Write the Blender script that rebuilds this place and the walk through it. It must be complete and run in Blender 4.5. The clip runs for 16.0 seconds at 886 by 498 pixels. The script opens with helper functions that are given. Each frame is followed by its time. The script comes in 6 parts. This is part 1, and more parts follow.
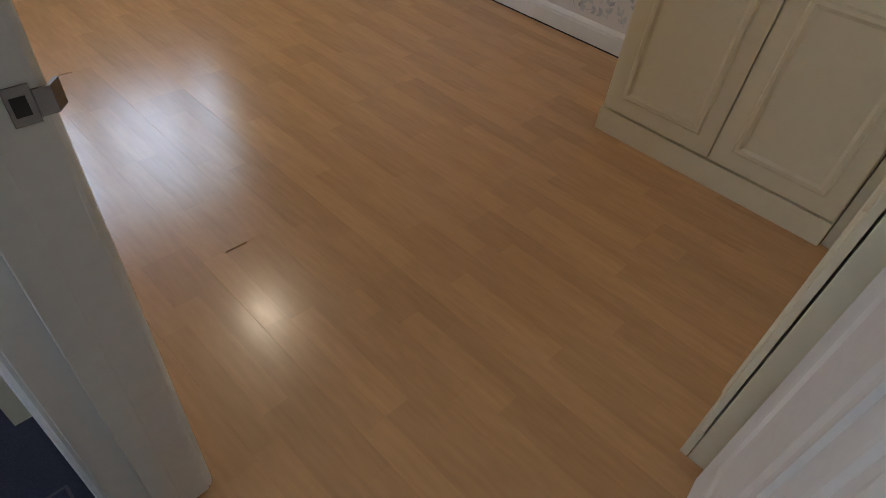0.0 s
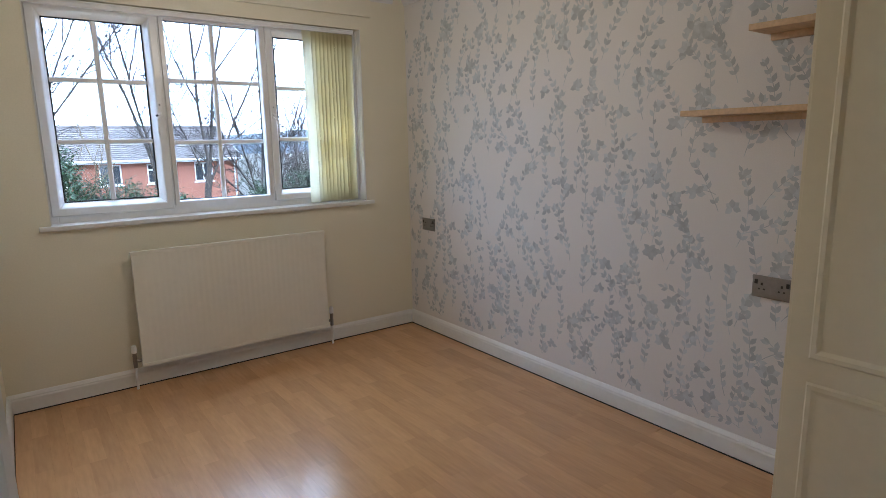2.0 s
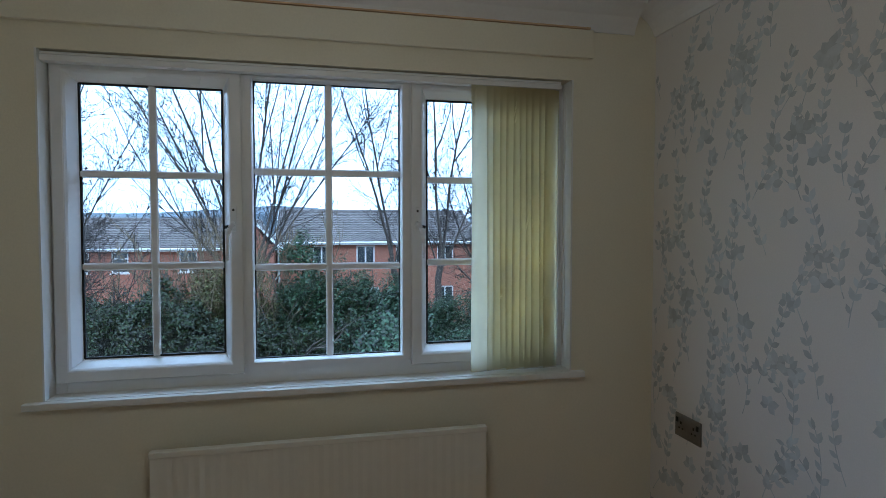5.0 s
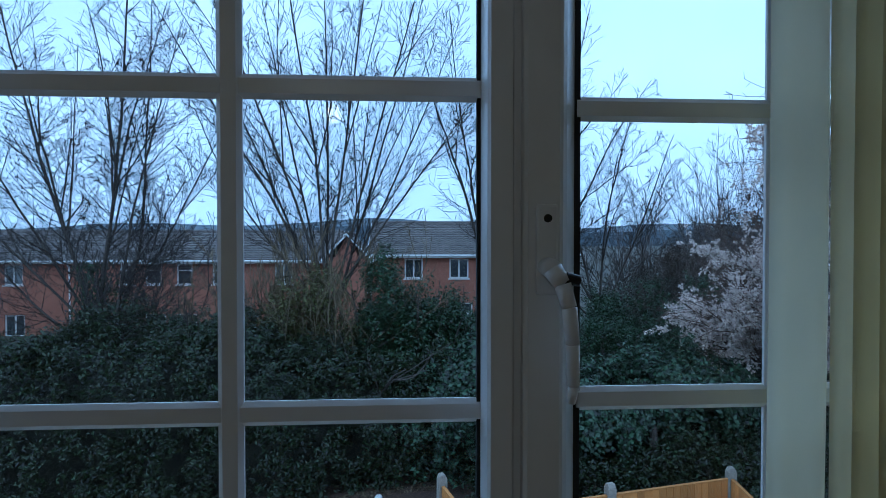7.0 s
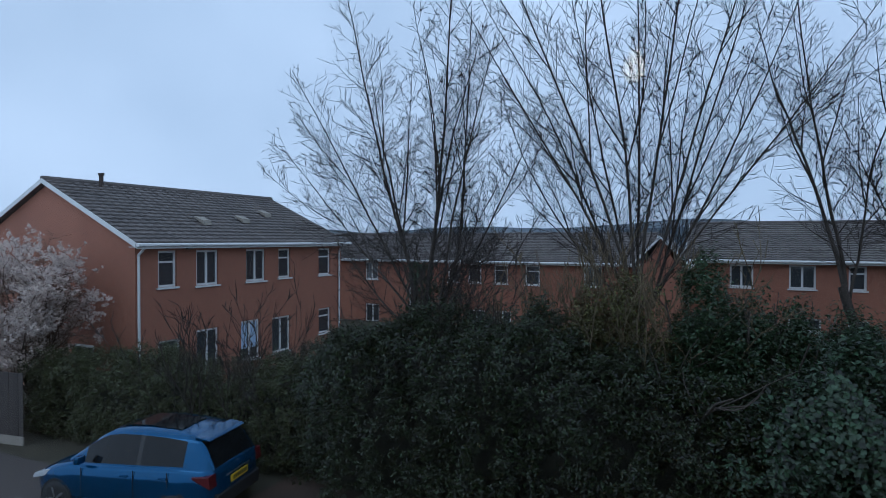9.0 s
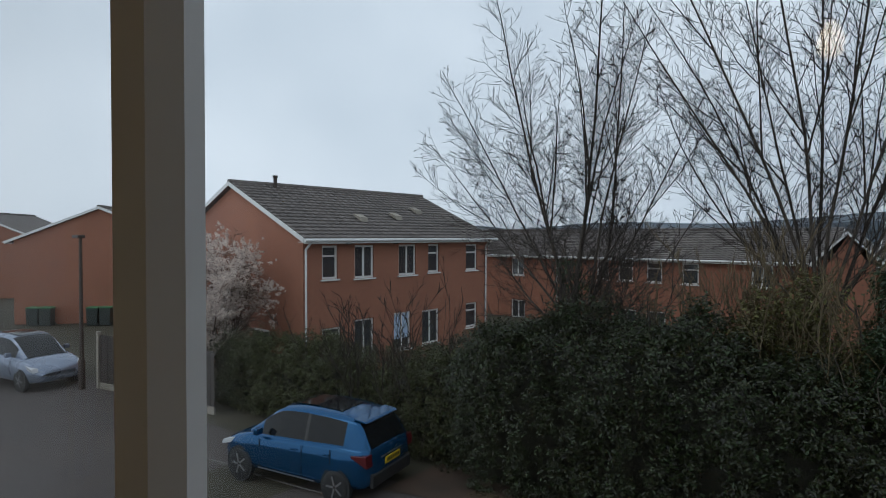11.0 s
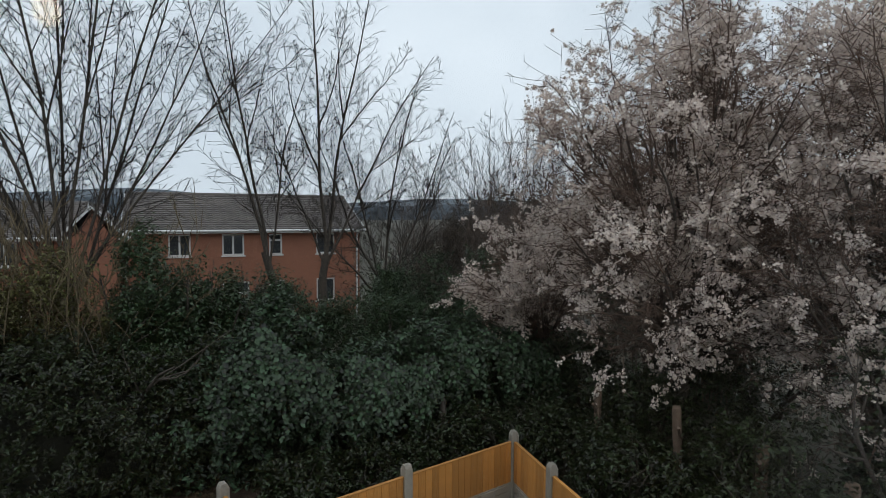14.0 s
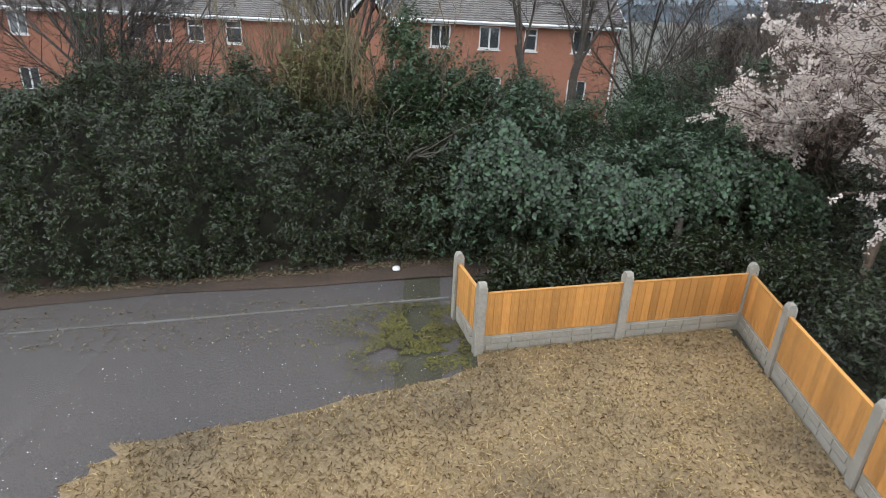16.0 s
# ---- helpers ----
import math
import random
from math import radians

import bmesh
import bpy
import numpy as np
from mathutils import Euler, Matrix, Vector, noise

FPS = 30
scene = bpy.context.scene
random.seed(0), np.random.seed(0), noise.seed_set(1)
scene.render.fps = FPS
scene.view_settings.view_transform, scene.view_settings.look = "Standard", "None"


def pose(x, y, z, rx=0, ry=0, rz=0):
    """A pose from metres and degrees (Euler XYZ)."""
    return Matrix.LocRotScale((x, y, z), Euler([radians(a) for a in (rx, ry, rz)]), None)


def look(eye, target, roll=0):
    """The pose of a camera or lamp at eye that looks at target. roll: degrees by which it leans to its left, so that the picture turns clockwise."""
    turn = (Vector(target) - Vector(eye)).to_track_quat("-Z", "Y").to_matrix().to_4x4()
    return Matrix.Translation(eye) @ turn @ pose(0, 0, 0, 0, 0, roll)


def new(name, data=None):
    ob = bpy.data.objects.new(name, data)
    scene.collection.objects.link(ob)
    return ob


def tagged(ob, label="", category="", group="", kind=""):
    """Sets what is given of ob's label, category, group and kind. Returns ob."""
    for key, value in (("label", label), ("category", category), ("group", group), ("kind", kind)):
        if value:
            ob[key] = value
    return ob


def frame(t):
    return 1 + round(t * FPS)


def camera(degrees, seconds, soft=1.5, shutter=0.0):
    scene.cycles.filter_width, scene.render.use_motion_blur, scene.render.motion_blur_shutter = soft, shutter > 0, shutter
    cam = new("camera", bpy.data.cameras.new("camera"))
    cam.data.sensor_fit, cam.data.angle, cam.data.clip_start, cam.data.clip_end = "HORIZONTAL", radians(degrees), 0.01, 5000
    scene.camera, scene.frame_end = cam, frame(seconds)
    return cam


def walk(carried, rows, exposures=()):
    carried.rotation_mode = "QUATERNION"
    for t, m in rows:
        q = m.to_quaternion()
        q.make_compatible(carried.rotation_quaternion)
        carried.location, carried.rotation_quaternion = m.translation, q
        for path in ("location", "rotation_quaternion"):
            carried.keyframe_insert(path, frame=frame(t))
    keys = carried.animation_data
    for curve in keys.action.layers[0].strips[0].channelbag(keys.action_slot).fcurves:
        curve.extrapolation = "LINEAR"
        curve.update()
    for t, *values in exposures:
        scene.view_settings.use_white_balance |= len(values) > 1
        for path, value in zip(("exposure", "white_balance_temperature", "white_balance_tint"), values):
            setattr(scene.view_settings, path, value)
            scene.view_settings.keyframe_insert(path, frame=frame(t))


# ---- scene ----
PATH = [
    (0, (-2.476, -3.772, 1.166), (-1.374, -2.843, -0.221), 7.18),
    (0.5, (-2.460, -3.775, 1.155), (-1.460, -2.871, -0.323), 6.58),
    (1, (-2.430, -3.812, 1.201), (-1.381, -2.625, -0.021), 1.97),
    (1.5, (-2.408, -3.763, 1.280), (-1.264, -2.293, 0.552), 0.08),
    (2, (-2.344, -3.594, 1.345), (-1.179, -2.009, 0.984), -1.06),
    (2.5, (-2.303, -3.448, 1.388), (-1.237, -1.762, 1.239), -2.03),
    (3, (-2.168, -3.326, 1.434), (-1.299, -1.527, 1.340), -1.09),
    (3.5, (-1.940, -3.166, 1.477), (-1.187, -1.316, 1.373), -0.31),
    (4, (-1.797, -2.843, 1.484), (-1.128, -0.960, 1.394), 0.19),
    (4.2, (-1.710, -2.712, 1.490), (-1.081, -0.815, 1.400), 0.16),
    (6.3, (-1.080, -1.024, 1.550), (-0.876, 0.965, 1.504), 0.09),
    (6.5, (-1.086, -0.869, 1.550), (-0.902, 1.122, 1.509), 0.10),
    (7, (-1.101, -0.510, 1.561), (-0.976, 1.486, 1.525), 0.02),
    (7.5, (-1.086, -0.204, 1.583), (-1.081, 1.796, 1.557), 0.48),
    (8, (-1.120, 0.050, 1.575), (-1.332, 2.038, 1.554), 0.43),
    (8.5, (-1.140, 0.078, 1.580), (-1.652, 2.011, 1.558), 0.32),
    (9, (-1.140, 0.092, 1.580), (-2.029, 1.884, 1.550), 0.10),
    (9.2, (-1.140, 0.092, 1.580), (-2.176, 1.803, 1.550), -0.08),
    (11.3, (-1.168, 0.070, 1.580), (-2.471, 1.586, 1.535), 0.17),
    (11.5, (-1.168, 0.070, 1.580), (-2.279, 1.732, 1.533), 0.62),
    (12, (-1.150, 0.072, 1.580), (-1.578, 2.025, 1.535), 1.23),
    (12.5, (-1.145, 0.090, 1.580), (-1.000, 2.084, 1.519), 1.10),
    (13, (-1.140, 0.100, 1.578), (-0.617, 2.028, 1.476), 0.58),
    (13.5, (-1.135, 0.102, 1.580), (-0.303, 1.917, 1.464), 0.15),
    (14, (-1.135, 0.102, 1.585), (-0.285, 1.908, 1.461), 0.32),
    (14.5, (-1.130, 0.102, 1.580), (-0.436, 1.966, 1.373), 0.83),
    (15, (-1.120, 0.100, 1.560), (-0.631, 2.004, 1.193), 1.90),
    (15.5, (-1.100, 0.100, 1.520), (-0.818, 2.000, 0.960), 2.62),
    (16, (-1.085, 0.100, 1.461), (-1.025, 1.941, 0.682), 2.72),
]
cam = camera(74.6, 16.0, soft=0.85)
walk(cam, [(t, look(eye, target, roll)) for t, eye, target, roll in PATH], exposures=[
    (0, 0.1, 5750, 10), (0.6, 0.1, 5750, 10), (1.0, 0.25, 5400, 10), (1.5, 0.42, 5150, 10), (2.5, 0.05, 4950, 10), (3.5, -0.5, 4800, 8), (4.2, -0.68, 4780, 6), (6.3, -1.8, 4400, 0), (7.0, -2.4, 4300, 0),
    (7.5, -2.62, 4450, 0), (8.0, -2.80, 4900, 4), (9.0, -3.02, 5200, 8), (11.3, -2.88, 6500, 8), (12.5, -3.05, 6600, 8), (13.5, -2.9, 6650, 8), (14.5, -2.55, 6700, 8), (15.2, -2.4, 6800, 8), (15.6, -2.0, 6500, 10), (16, -1.15, 6500, 10)])

# ---- light: overcast day outside, one bare bulb inside ----
world = bpy.data.worlds.new("overcast")
scene.world = world
world.use_nodes = True
wn, wl = world.node_tree.nodes, world.node_tree.links
sky = wn.new("ShaderNodeTexSky")
sky.sky_type, sky.sun_disc = "NISHITA", False
sky.sun_elevation, sky.sun_rotation = radians(32), radians(200)
sky.dust_density, sky.air_density = 4.0, 1.0
wmix = wn.new("ShaderNodeMix")
wmix.data_type = "RGBA"
wmix.inputs[0].default_value = 0.80
cloud = wn.new("ShaderNodeTexNoise")
cloud.inputs["Scale"].default_value, cloud.inputs["Detail"].default_value = 2.2, 5.0
cramp = wn.new("ShaderNodeValToRGB")
cramp.color_ramp.elements[0].position, cramp.color_ramp.elements[0].color = 0.3, (25.0, 28.5, 33.5, 1)
cramp.color_ramp.elements[1].position, cramp.color_ramp.elements[1].color = 0.7, (36.0, 39.0, 44.0, 1)
wl.new(cloud.outputs[0], cramp.inputs[0])
wl.new(sky.outputs[0], wmix.inputs[6])
wl.new(cramp.outputs[0], wmix.inputs[7])
wl.new(wmix.outputs[2], wn["Background"].inputs[0])
wn["Background"].inputs[1].default_value = 0.20
sun = new("sun", bpy.data.lights.new("sun", "SUN"))
sun.data.energy, sun.data.angle, sun.data.color = 1.05, radians(25), (1, 0.97, 0.92)
sun.matrix_world = look((0, 0, 20), (6, 10, 0))
bulb_light = new("bulb_light", bpy.data.lights.new("bulb_light", "POINT"))
bulb_light.data.energy, bulb_light.data.shadow_soft_size, bulb_light.data.color = 3.7, 0.026, (1, 0.78, 0.52)
bulb_light.location = (-1.36, -1.34, 2.005)

# ---- materials ----
def mat(name, base, rough=0.6, metal=0.0, scale=8.0, vary=0.12, bump=0.0, bscale=60.0, second=None, smix=0.5, sscale=2.0, coords="Object", rand=0.0, spec=0.5, island=0.0, stretch=(1, 1, 1), hue=0.0):
    """A principled surface with fine grain, broad stains, relief, and an optional colour per piece."""
    m = bpy.data.materials.new(name)
    m.use_nodes = True
    n, l = m.node_tree.nodes, m.node_tree.links
    b = n["Principled BSDF"]
    b.inputs["Roughness"].default_value, b.inputs["Metallic"].default_value = rough, metal
    b.inputs["Specular IOR Level"].default_value = spec
    tc, mp = n.new("ShaderNodeTexCoord"), n.new("ShaderNodeMapping")
    mp.inputs["Scale"].default_value = stretch
    l.new(tc.outputs[coords], mp.inputs[0])

    def noise_tex(sc, detail=4.0):
        t = n.new("ShaderNodeTexNoise")
        t.inputs["Scale"].default_value, t.inputs["Detail"].default_value = sc, detail
        l.new(mp.outputs[0], t.inputs["Vector"])
        return t
    col = n.new("ShaderNodeMix")
    col.data_type = "RGBA"
    col.inputs[6].default_value = (*base, 1)
    col.inputs[7].default_value = (*(second or [min(1, c * 0.7) for c in base]), 1)
    big = noise_tex(sscale)
    ramp = n.new("ShaderNodeMapRange")
    ramp.inputs[1].default_value, ramp.inputs[2].default_value = 0.35, 0.70
    ramp.inputs[3].default_value, ramp.inputs[4].default_value = 0.0, smix
    l.new(big.outputs[0], ramp.inputs[0])
    l.new(ramp.outputs[0], col.inputs[0])
    hsv = n.new("ShaderNodeHueSaturation")
    l.new(col.outputs[2], hsv.inputs["Color"])
    fine = noise_tex(scale, 6.0)
    val = n.new("ShaderNodeMapRange")
    val.inputs[1].default_value, val.inputs[2].default_value = 0.25, 0.75
    val.inputs[3].default_value, val.inputs[4].default_value = 1 - vary, 1 + vary
    l.new(fine.outputs[0], val.inputs[0])
    last = val.outputs[0]
    for amount, node, out in ((rand, "ShaderNodeObjectInfo", "Random"), (island, "ShaderNodeNewGeometry", "Random Per Island")):
        if amount:
            src, mr, mul = n.new(node), n.new("ShaderNodeMapRange"), n.new("ShaderNodeMath")
            mr.inputs[3].default_value, mr.inputs[4].default_value = 1 - amount, 1 + amount
            mul.operation = "MULTIPLY"
            l.new(src.outputs[out], mr.inputs[0])
            l.new(last, mul.inputs[0])
            l.new(mr.outputs[0], mul.inputs[1])
            last = mul.outputs[0]
            if hue:
                hr = n.new("ShaderNodeMapRange")
                hr.inputs[3].default_value, hr.inputs[4].default_value = 0.5 - hue, 0.5 + hue
                l.new(src.outputs[out], hr.inputs[0])
                l.new(hr.outputs[0], hsv.inputs["Hue"])
    l.new(last, hsv.inputs["Value"])
    l.new(hsv.outputs[0], b.inputs["Base Color"])
    if bump:
        bm_, bt = n.new("ShaderNodeBump"), noise_tex(bscale, 3.0)
        bm_.inputs["Strength"].default_value, bm_.inputs["Distance"].default_value = bump, 0.004
        l.new(bt.outputs[0], bm_.inputs["Height"])
        l.new(bm_.outputs[0], b.inputs["Normal"])
    rr = n.new("ShaderNodeMapRange")
    rr.inputs[3].default_value, rr.inputs[4].default_value = max(0.02, rough - 0.08), min(1, rough + 0.08)
    l.new(big.outputs[0], rr.inputs[0])
    l.new(rr.outputs[0], b.inputs["Roughness"])
    return m


def glass_mat(name, tint=(1, 1, 1)):
    m = bpy.data.materials.new(name)
    m.use_nodes = True
    n, l = m.node_tree.nodes, m.node_tree.links
    n.remove(n["Principled BSDF"])
    tr, gl, mx, lw = n.new("ShaderNodeBsdfTransparent"), n.new("ShaderNodeBsdfGlossy"), n.new("ShaderNodeMixShader"), n.new("ShaderNodeLayerWeight")
    tr.inputs[0].default_value = (*tint, 1)
    gl.inputs["Roughness"].default_value = 0.0
    lw.inputs[0].default_value = 0.5
    pw, ma = n.new("ShaderNodeMath"), n.new("ShaderNodeMath")
    pw.operation, ma.operation = "POWER", "MULTIPLY_ADD"
    pw.inputs[1].default_value, ma.inputs[1].default_value, ma.inputs[2].default_value = 5.0, 0.30, 0.016
    l.new(lw.outputs["Facing"], pw.inputs[0])
    l.new(pw.outputs[0], ma.inputs[0])
    l.new(ma.outputs[0], mx.inputs[0])
    l.new(tr.outputs[0], mx.inputs[1])
    l.new(gl.outputs[0], mx.inputs[2])
    l.new(mx.outputs[0], n["Material Output"].inputs[0])
    return m


def glow_mat(name, color, strength):
    m = bpy.data.materials.new(name)
    m.use_nodes = True
    b = m.node_tree.nodes["Principled BSDF"]
    b.inputs["Emission Color"].default_value, b.inputs["Emission Strength"].default_value = (*color, 1), strength
    return m


def leaf_mat(name, base, vary, hue=0.03, rough=0.45, back=0.25):
    m = mat(name, base, rough, scale=3.0, vary=0.15, island=vary, hue=hue, smix=0.35, sscale=0.8)
    n, l = m.node_tree.nodes, m.node_tree.links
    b = n["Principled BSDF"]
    tl, mx = n.new("ShaderNodeBsdfTranslucent"), n.new("ShaderNodeMixShader")
    mx.inputs[0].default_value = back
    l.new(b.inputs["Base Color"].links[0].from_socket, tl.inputs[0])
    l.new(b.outputs[0], mx.inputs[1])
    l.new(tl.outputs[0], mx.inputs[2])
    l.new(mx.outputs[0], n["Material Output"].inputs[0])
    return m


M = dict(
    cream=mat("cream_emulsion", (0.80, 0.75, 0.60), 0.7, scale=120, vary=0.03, bump=0.12, bscale=180, smix=0.12, sscale=1.2),
    paper=mat("pearl_wallpaper", (0.745, 0.705, 0.67), 0.55, scale=200, vary=0.03, bump=0.10, bscale=220, smix=0.06, second=(0.64, 0.62, 0.62), sscale=0.8),
    motif=mat("silver_blue_print", (0.52, 0.535, 0.54), 0.6, scale=30, vary=0.10, island=0.16, smix=0.5, second=(0.62, 0.62, 0.61), sscale=3.0, spec=0.2),
    ceiling=mat("white_ceiling_paint", (0.78, 0.77, 0.75), 0.8, scale=80, vary=0.02, bump=0.1, bscale=120, smix=0.05),
    gloss=mat("white_gloss_paint", (0.78, 0.77, 0.74), 0.35, scale=40, vary=0.03, bump=0.05, bscale=60, smix=0.10, second=(0.70, 0.68, 0.62), sscale=3.0),
    upvc=mat("white_upvc", (0.82, 0.82, 0.82), 0.3, scale=40, vary=0.02, smix=0.06),
    radiator=mat("radiator_enamel", (0.80, 0.77, 0.68), 0.4, scale=30, vary=0.02, smix=0.06),
    beech=mat("beech_laminate", (0.575, 0.325, 0.143), 0.235, scale=9, vary=0.08, island=0.08, rand=0.05, smix=0.5, second=(0.48, 0.255, 0.105), sscale=2.0, stretch=(8, 1, 1), spec=0.95, bump=0.03, bscale=14),
    under=mat("dark_joint", (0.10, 0.06, 0.03), 0.8),
    wardrobe=mat("ivory_wardrobe_vinyl", (0.74, 0.66, 0.46), 0.42, scale=30, vary=0.02, smix=0.08),
    pine=mat("pine_shelf", (0.66, 0.46, 0.27), 0.5, scale=12, vary=0.12, stretch=(1, 6, 6), smix=0.3),
    steel=mat("brushed_steel", (0.30, 0.28, 0.26), 0.36, metal=1.0, scale=80, vary=0.08, smix=0.2),
    brass=mat("worn_brass", (0.55, 0.42, 0.22), 0.4, metal=1.0, scale=60, vary=0.15, smix=0.4),
    black=mat("black_plastic", (0.02, 0.02, 0.02), 0.4),
    dark=mat("dark_rubber", (0.02, 0.021, 0.022), 0.75, bump=0.1),
    blind=leaf_mat("cream_blind_fabric", (0.96, 0.91, 0.70), 0.03, 0.0, 0.8, 0.70),
    carpet=mat("navy_carpet", (0.035, 0.036, 0.06), 0.95, scale=300, vary=0.4, bump=0.6, bscale=500, smix=0.3),
    carpet2=mat("grey_carpet_motif", (0.12, 0.11, 0.13), 0.95, scale=300, vary=0.4, bump=0.6, bscale=500),
    glass=glass_mat("window_glass", (0.97, 0.985, 0.98)),
    bulb=glow_mat("lit_bulb", (1, 0.80, 0.55), 98.0),
    flex=mat("white_flex", (0.75, 0.73, 0.68), 0.5),
    tarmac=mat("old_tarmac", (0.088, 0.074, 0.067), 0.85, spec=0.25, scale=45, vary=0.5, bump=0.5, bscale=90, smix=0.7, second=(0.070, 0.062, 0.060), sscale=0.35),
    lawn=mat("dry_grass", (0.30, 0.20, 0.10), 0.9, scale=30, vary=0.4, bump=0.6, bscale=60, smix=0.95, second=(0.13, 0.095, 0.055), sscale=0.7),
    blade=mat("straw_grass_blades", (0.43, 0.295, 0.150), 0.8, scale=3.0, vary=0.3, island=0.6, hue=0.015, second=(0.19, 0.13, 0.080), smix=1.0, sscale=0.75, spec=0.2),
    moss=mat("moss", (0.13, 0.115, 0.025), 0.95, scale=40, vary=0.4, bump=0.8, bscale=80, smix=0.8, second=(0.05, 0.045, 0.02), sscale=3.0),
    soil=mat("leafy_soil", (0.075, 0.045, 0.030), 0.95, scale=25, vary=0.5, bump=0.9, bscale=50, smix=0.8, second=(0.04, 0.028, 0.02), sscale=1.5),
    field=mat("rough_ground", (0.050, 0.042, 0.026), 0.95, scale=2, vary=0.3, bump=0.5, bscale=6, smix=0.7, second=(0.035, 0.034, 0.018), sscale=0.4),
    kerb=mat("kerb_concrete", (0.13, 0.12, 0.11), 0.85, scale=40, vary=0.25, bump=0.4, smix=0.5, rand=0.12),
    concrete=mat("weathered_concrete", (0.31, 0.275, 0.23), 0.85, scale=30, vary=0.18, bump=0.4, bscale=80, smix=0.6, second=(0.22, 0.20, 0.16), sscale=4.0, rand=0.08),
    fence=mat("orange_stained_softwood", (0.50, 0.225, 0.055), 0.75, scale=10, vary=0.2, bump=0.25, bscale=30, stretch=(8, 8, 1), rand=0.24, smix=0.5, second=(0.40, 0.17, 0.04), sscale=3.0),
    darkfence=mat("dark_weathered_fence", (0.055, 0.045, 0.040), 0.85, scale=10, vary=0.3, stretch=(6, 6, 1), rand=0.2, bump=0.2),
    bark=mat("grey_brown_bark", (0.075, 0.060, 0.048), 0.9, scale=14, vary=0.35, bump=0.8, bscale=40, smix=0.6, second=(0.042, 0.034, 0.028), sscale=3.0),
    twig=mat("dark_twigs", (0.038, 0.029, 0.024), 0.9, scale=6, vary=0.3, island=0.3, smix=0.4),
    thorn=mat("red_brown_thorn_twigs", (0.115, 0.072, 0.052), 0.9, scale=6, vary=0.3, island=0.35, smix=0.4),
    cutbark=mat("pale_brown_bark", (0.13, 0.085, 0.058), 0.9, scale=12, vary=0.3, bump=0.8, bscale=40, smix=0.6, second=(0.10, 0.07, 0.05), sscale=3.0),
    straw=mat("tan_stems", (0.135, 0.100, 0.055), 0.85, scale=6, vary=0.3, island=0.35),
    olive=leaf_mat("olive_shrub_leaves", (0.120, 0.108, 0.038), 0.5, 0.04, 0.55),
    brownleaf=leaf_mat("brown_winter_leaves", (0.085, 0.062, 0.043), 0.5, 0.02, 0.8),
    scrub=mat("brown_scrub_twigs", (0.155, 0.118, 0.098), 0.9, scale=6, vary=0.3, island=0.35, smix=0.4),
    hedge=leaf_mat("dark_hedge_leaves", (0.029, 0.036, 0.011), 0.85, 0.06, 0.36),
    clipped=leaf_mat("clipped_hedge_leaves", (0.068, 0.072, 0.024), 0.7, 0.05, 0.45),
    ivy=leaf_mat("ivy_leaves", (0.044, 0.070, 0.035), 0.85, 0.03, 0.42),
    holly=leaf_mat("holly_leaves", (0.038, 0.066, 0.026), 0.45, 0.02, 0.35),
    blossom=leaf_mat("pale_pink_blossom", (0.80, 0.69, 0.62), 0.12, 0.01, 0.7, 0.35),
    # near-black colour painted as the shade inside hedges and unlit rooms
    core=mat("painted_shade", (0.018, 0.018, 0.010), 0.95, scale=6, vary=0.5, bump=0.9, bscale=9),
    brick=mat("red_brick", (0.34, 0.145, 0.090), 0.85, scale=6, vary=0.18, bump=0.3, bscale=40, smix=0.5, second=(0.24, 0.100, 0.066), sscale=0.8, rand=0.06),
    rooftile=mat("brown_roof_tiles", (0.135, 0.115, 0.105), 0.8, scale=4, vary=0.25, island=0.18, smix=0.5, second=(0.095, 0.085, 0.080), sscale=0.6),
    fascia=mat("white_fascia", (0.72, 0.72, 0.70), 0.4, scale=10, vary=0.05, smix=0.2),
    pane=mat("dark_house_glass", (0.05, 0.055, 0.06), 0.06, spec=0.8, smix=0.3, sscale=1.0),
    carblue=mat("metallic_blue_paint", (0.007, 0.075, 0.185), 0.14, metal=0.6, scale=200, vary=0.05, spec=0.7, smix=0.15),
    carsilver=mat("silver_blue_paint", (0.24, 0.28, 0.36), 0.28, metal=0.5, scale=200, vary=0.05, smix=0.1),
    carglass=mat("tinted_car_glass", (0.010, 0.012, 0.014), 0.05, spec=0.3),
    alloy=mat("alloy_wheel", (0.50, 0.50, 0.52), 0.3, metal=0.9),
    redlens=mat("red_lens", (0.10, 0.012, 0.015), 0.12, smix=0.2),
    clearlens=mat("clear_lens", (0.55, 0.56, 0.58), 0.12),
    yellow=mat("yellow_plate", (0.75, 0.50, 0.02), 0.4),
    bin_=mat("dark_bin_plastic", (0.025, 0.035, 0.032), 0.5),
    binlid=mat("green_bin_lid", (0.06, 0.20, 0.09), 0.5),
    lamppost=mat("brown_painted_post", (0.06, 0.042, 0.035), 0.6),
    bluelit=mat("pale_blue_window_light", (0.45, 0.58, 0.75), 0.6),
    petal=mat("fallen_petals", (0.72, 0.70, 0.66), 0.7, island=0.2),
    hill=mat("hazed_hill", (0.09, 0.11, 0.13), 1.0, scale=0.05, vary=0.15, smix=0.4, sscale=0.01),
    white=mat("white_pebble", (0.75, 0.73, 0.70), 0.7),
)
for m_ in (M["pane"],):
    m_.node_tree.nodes["Principled BSDF"].inputs["Roughness"].default_value = 0.05


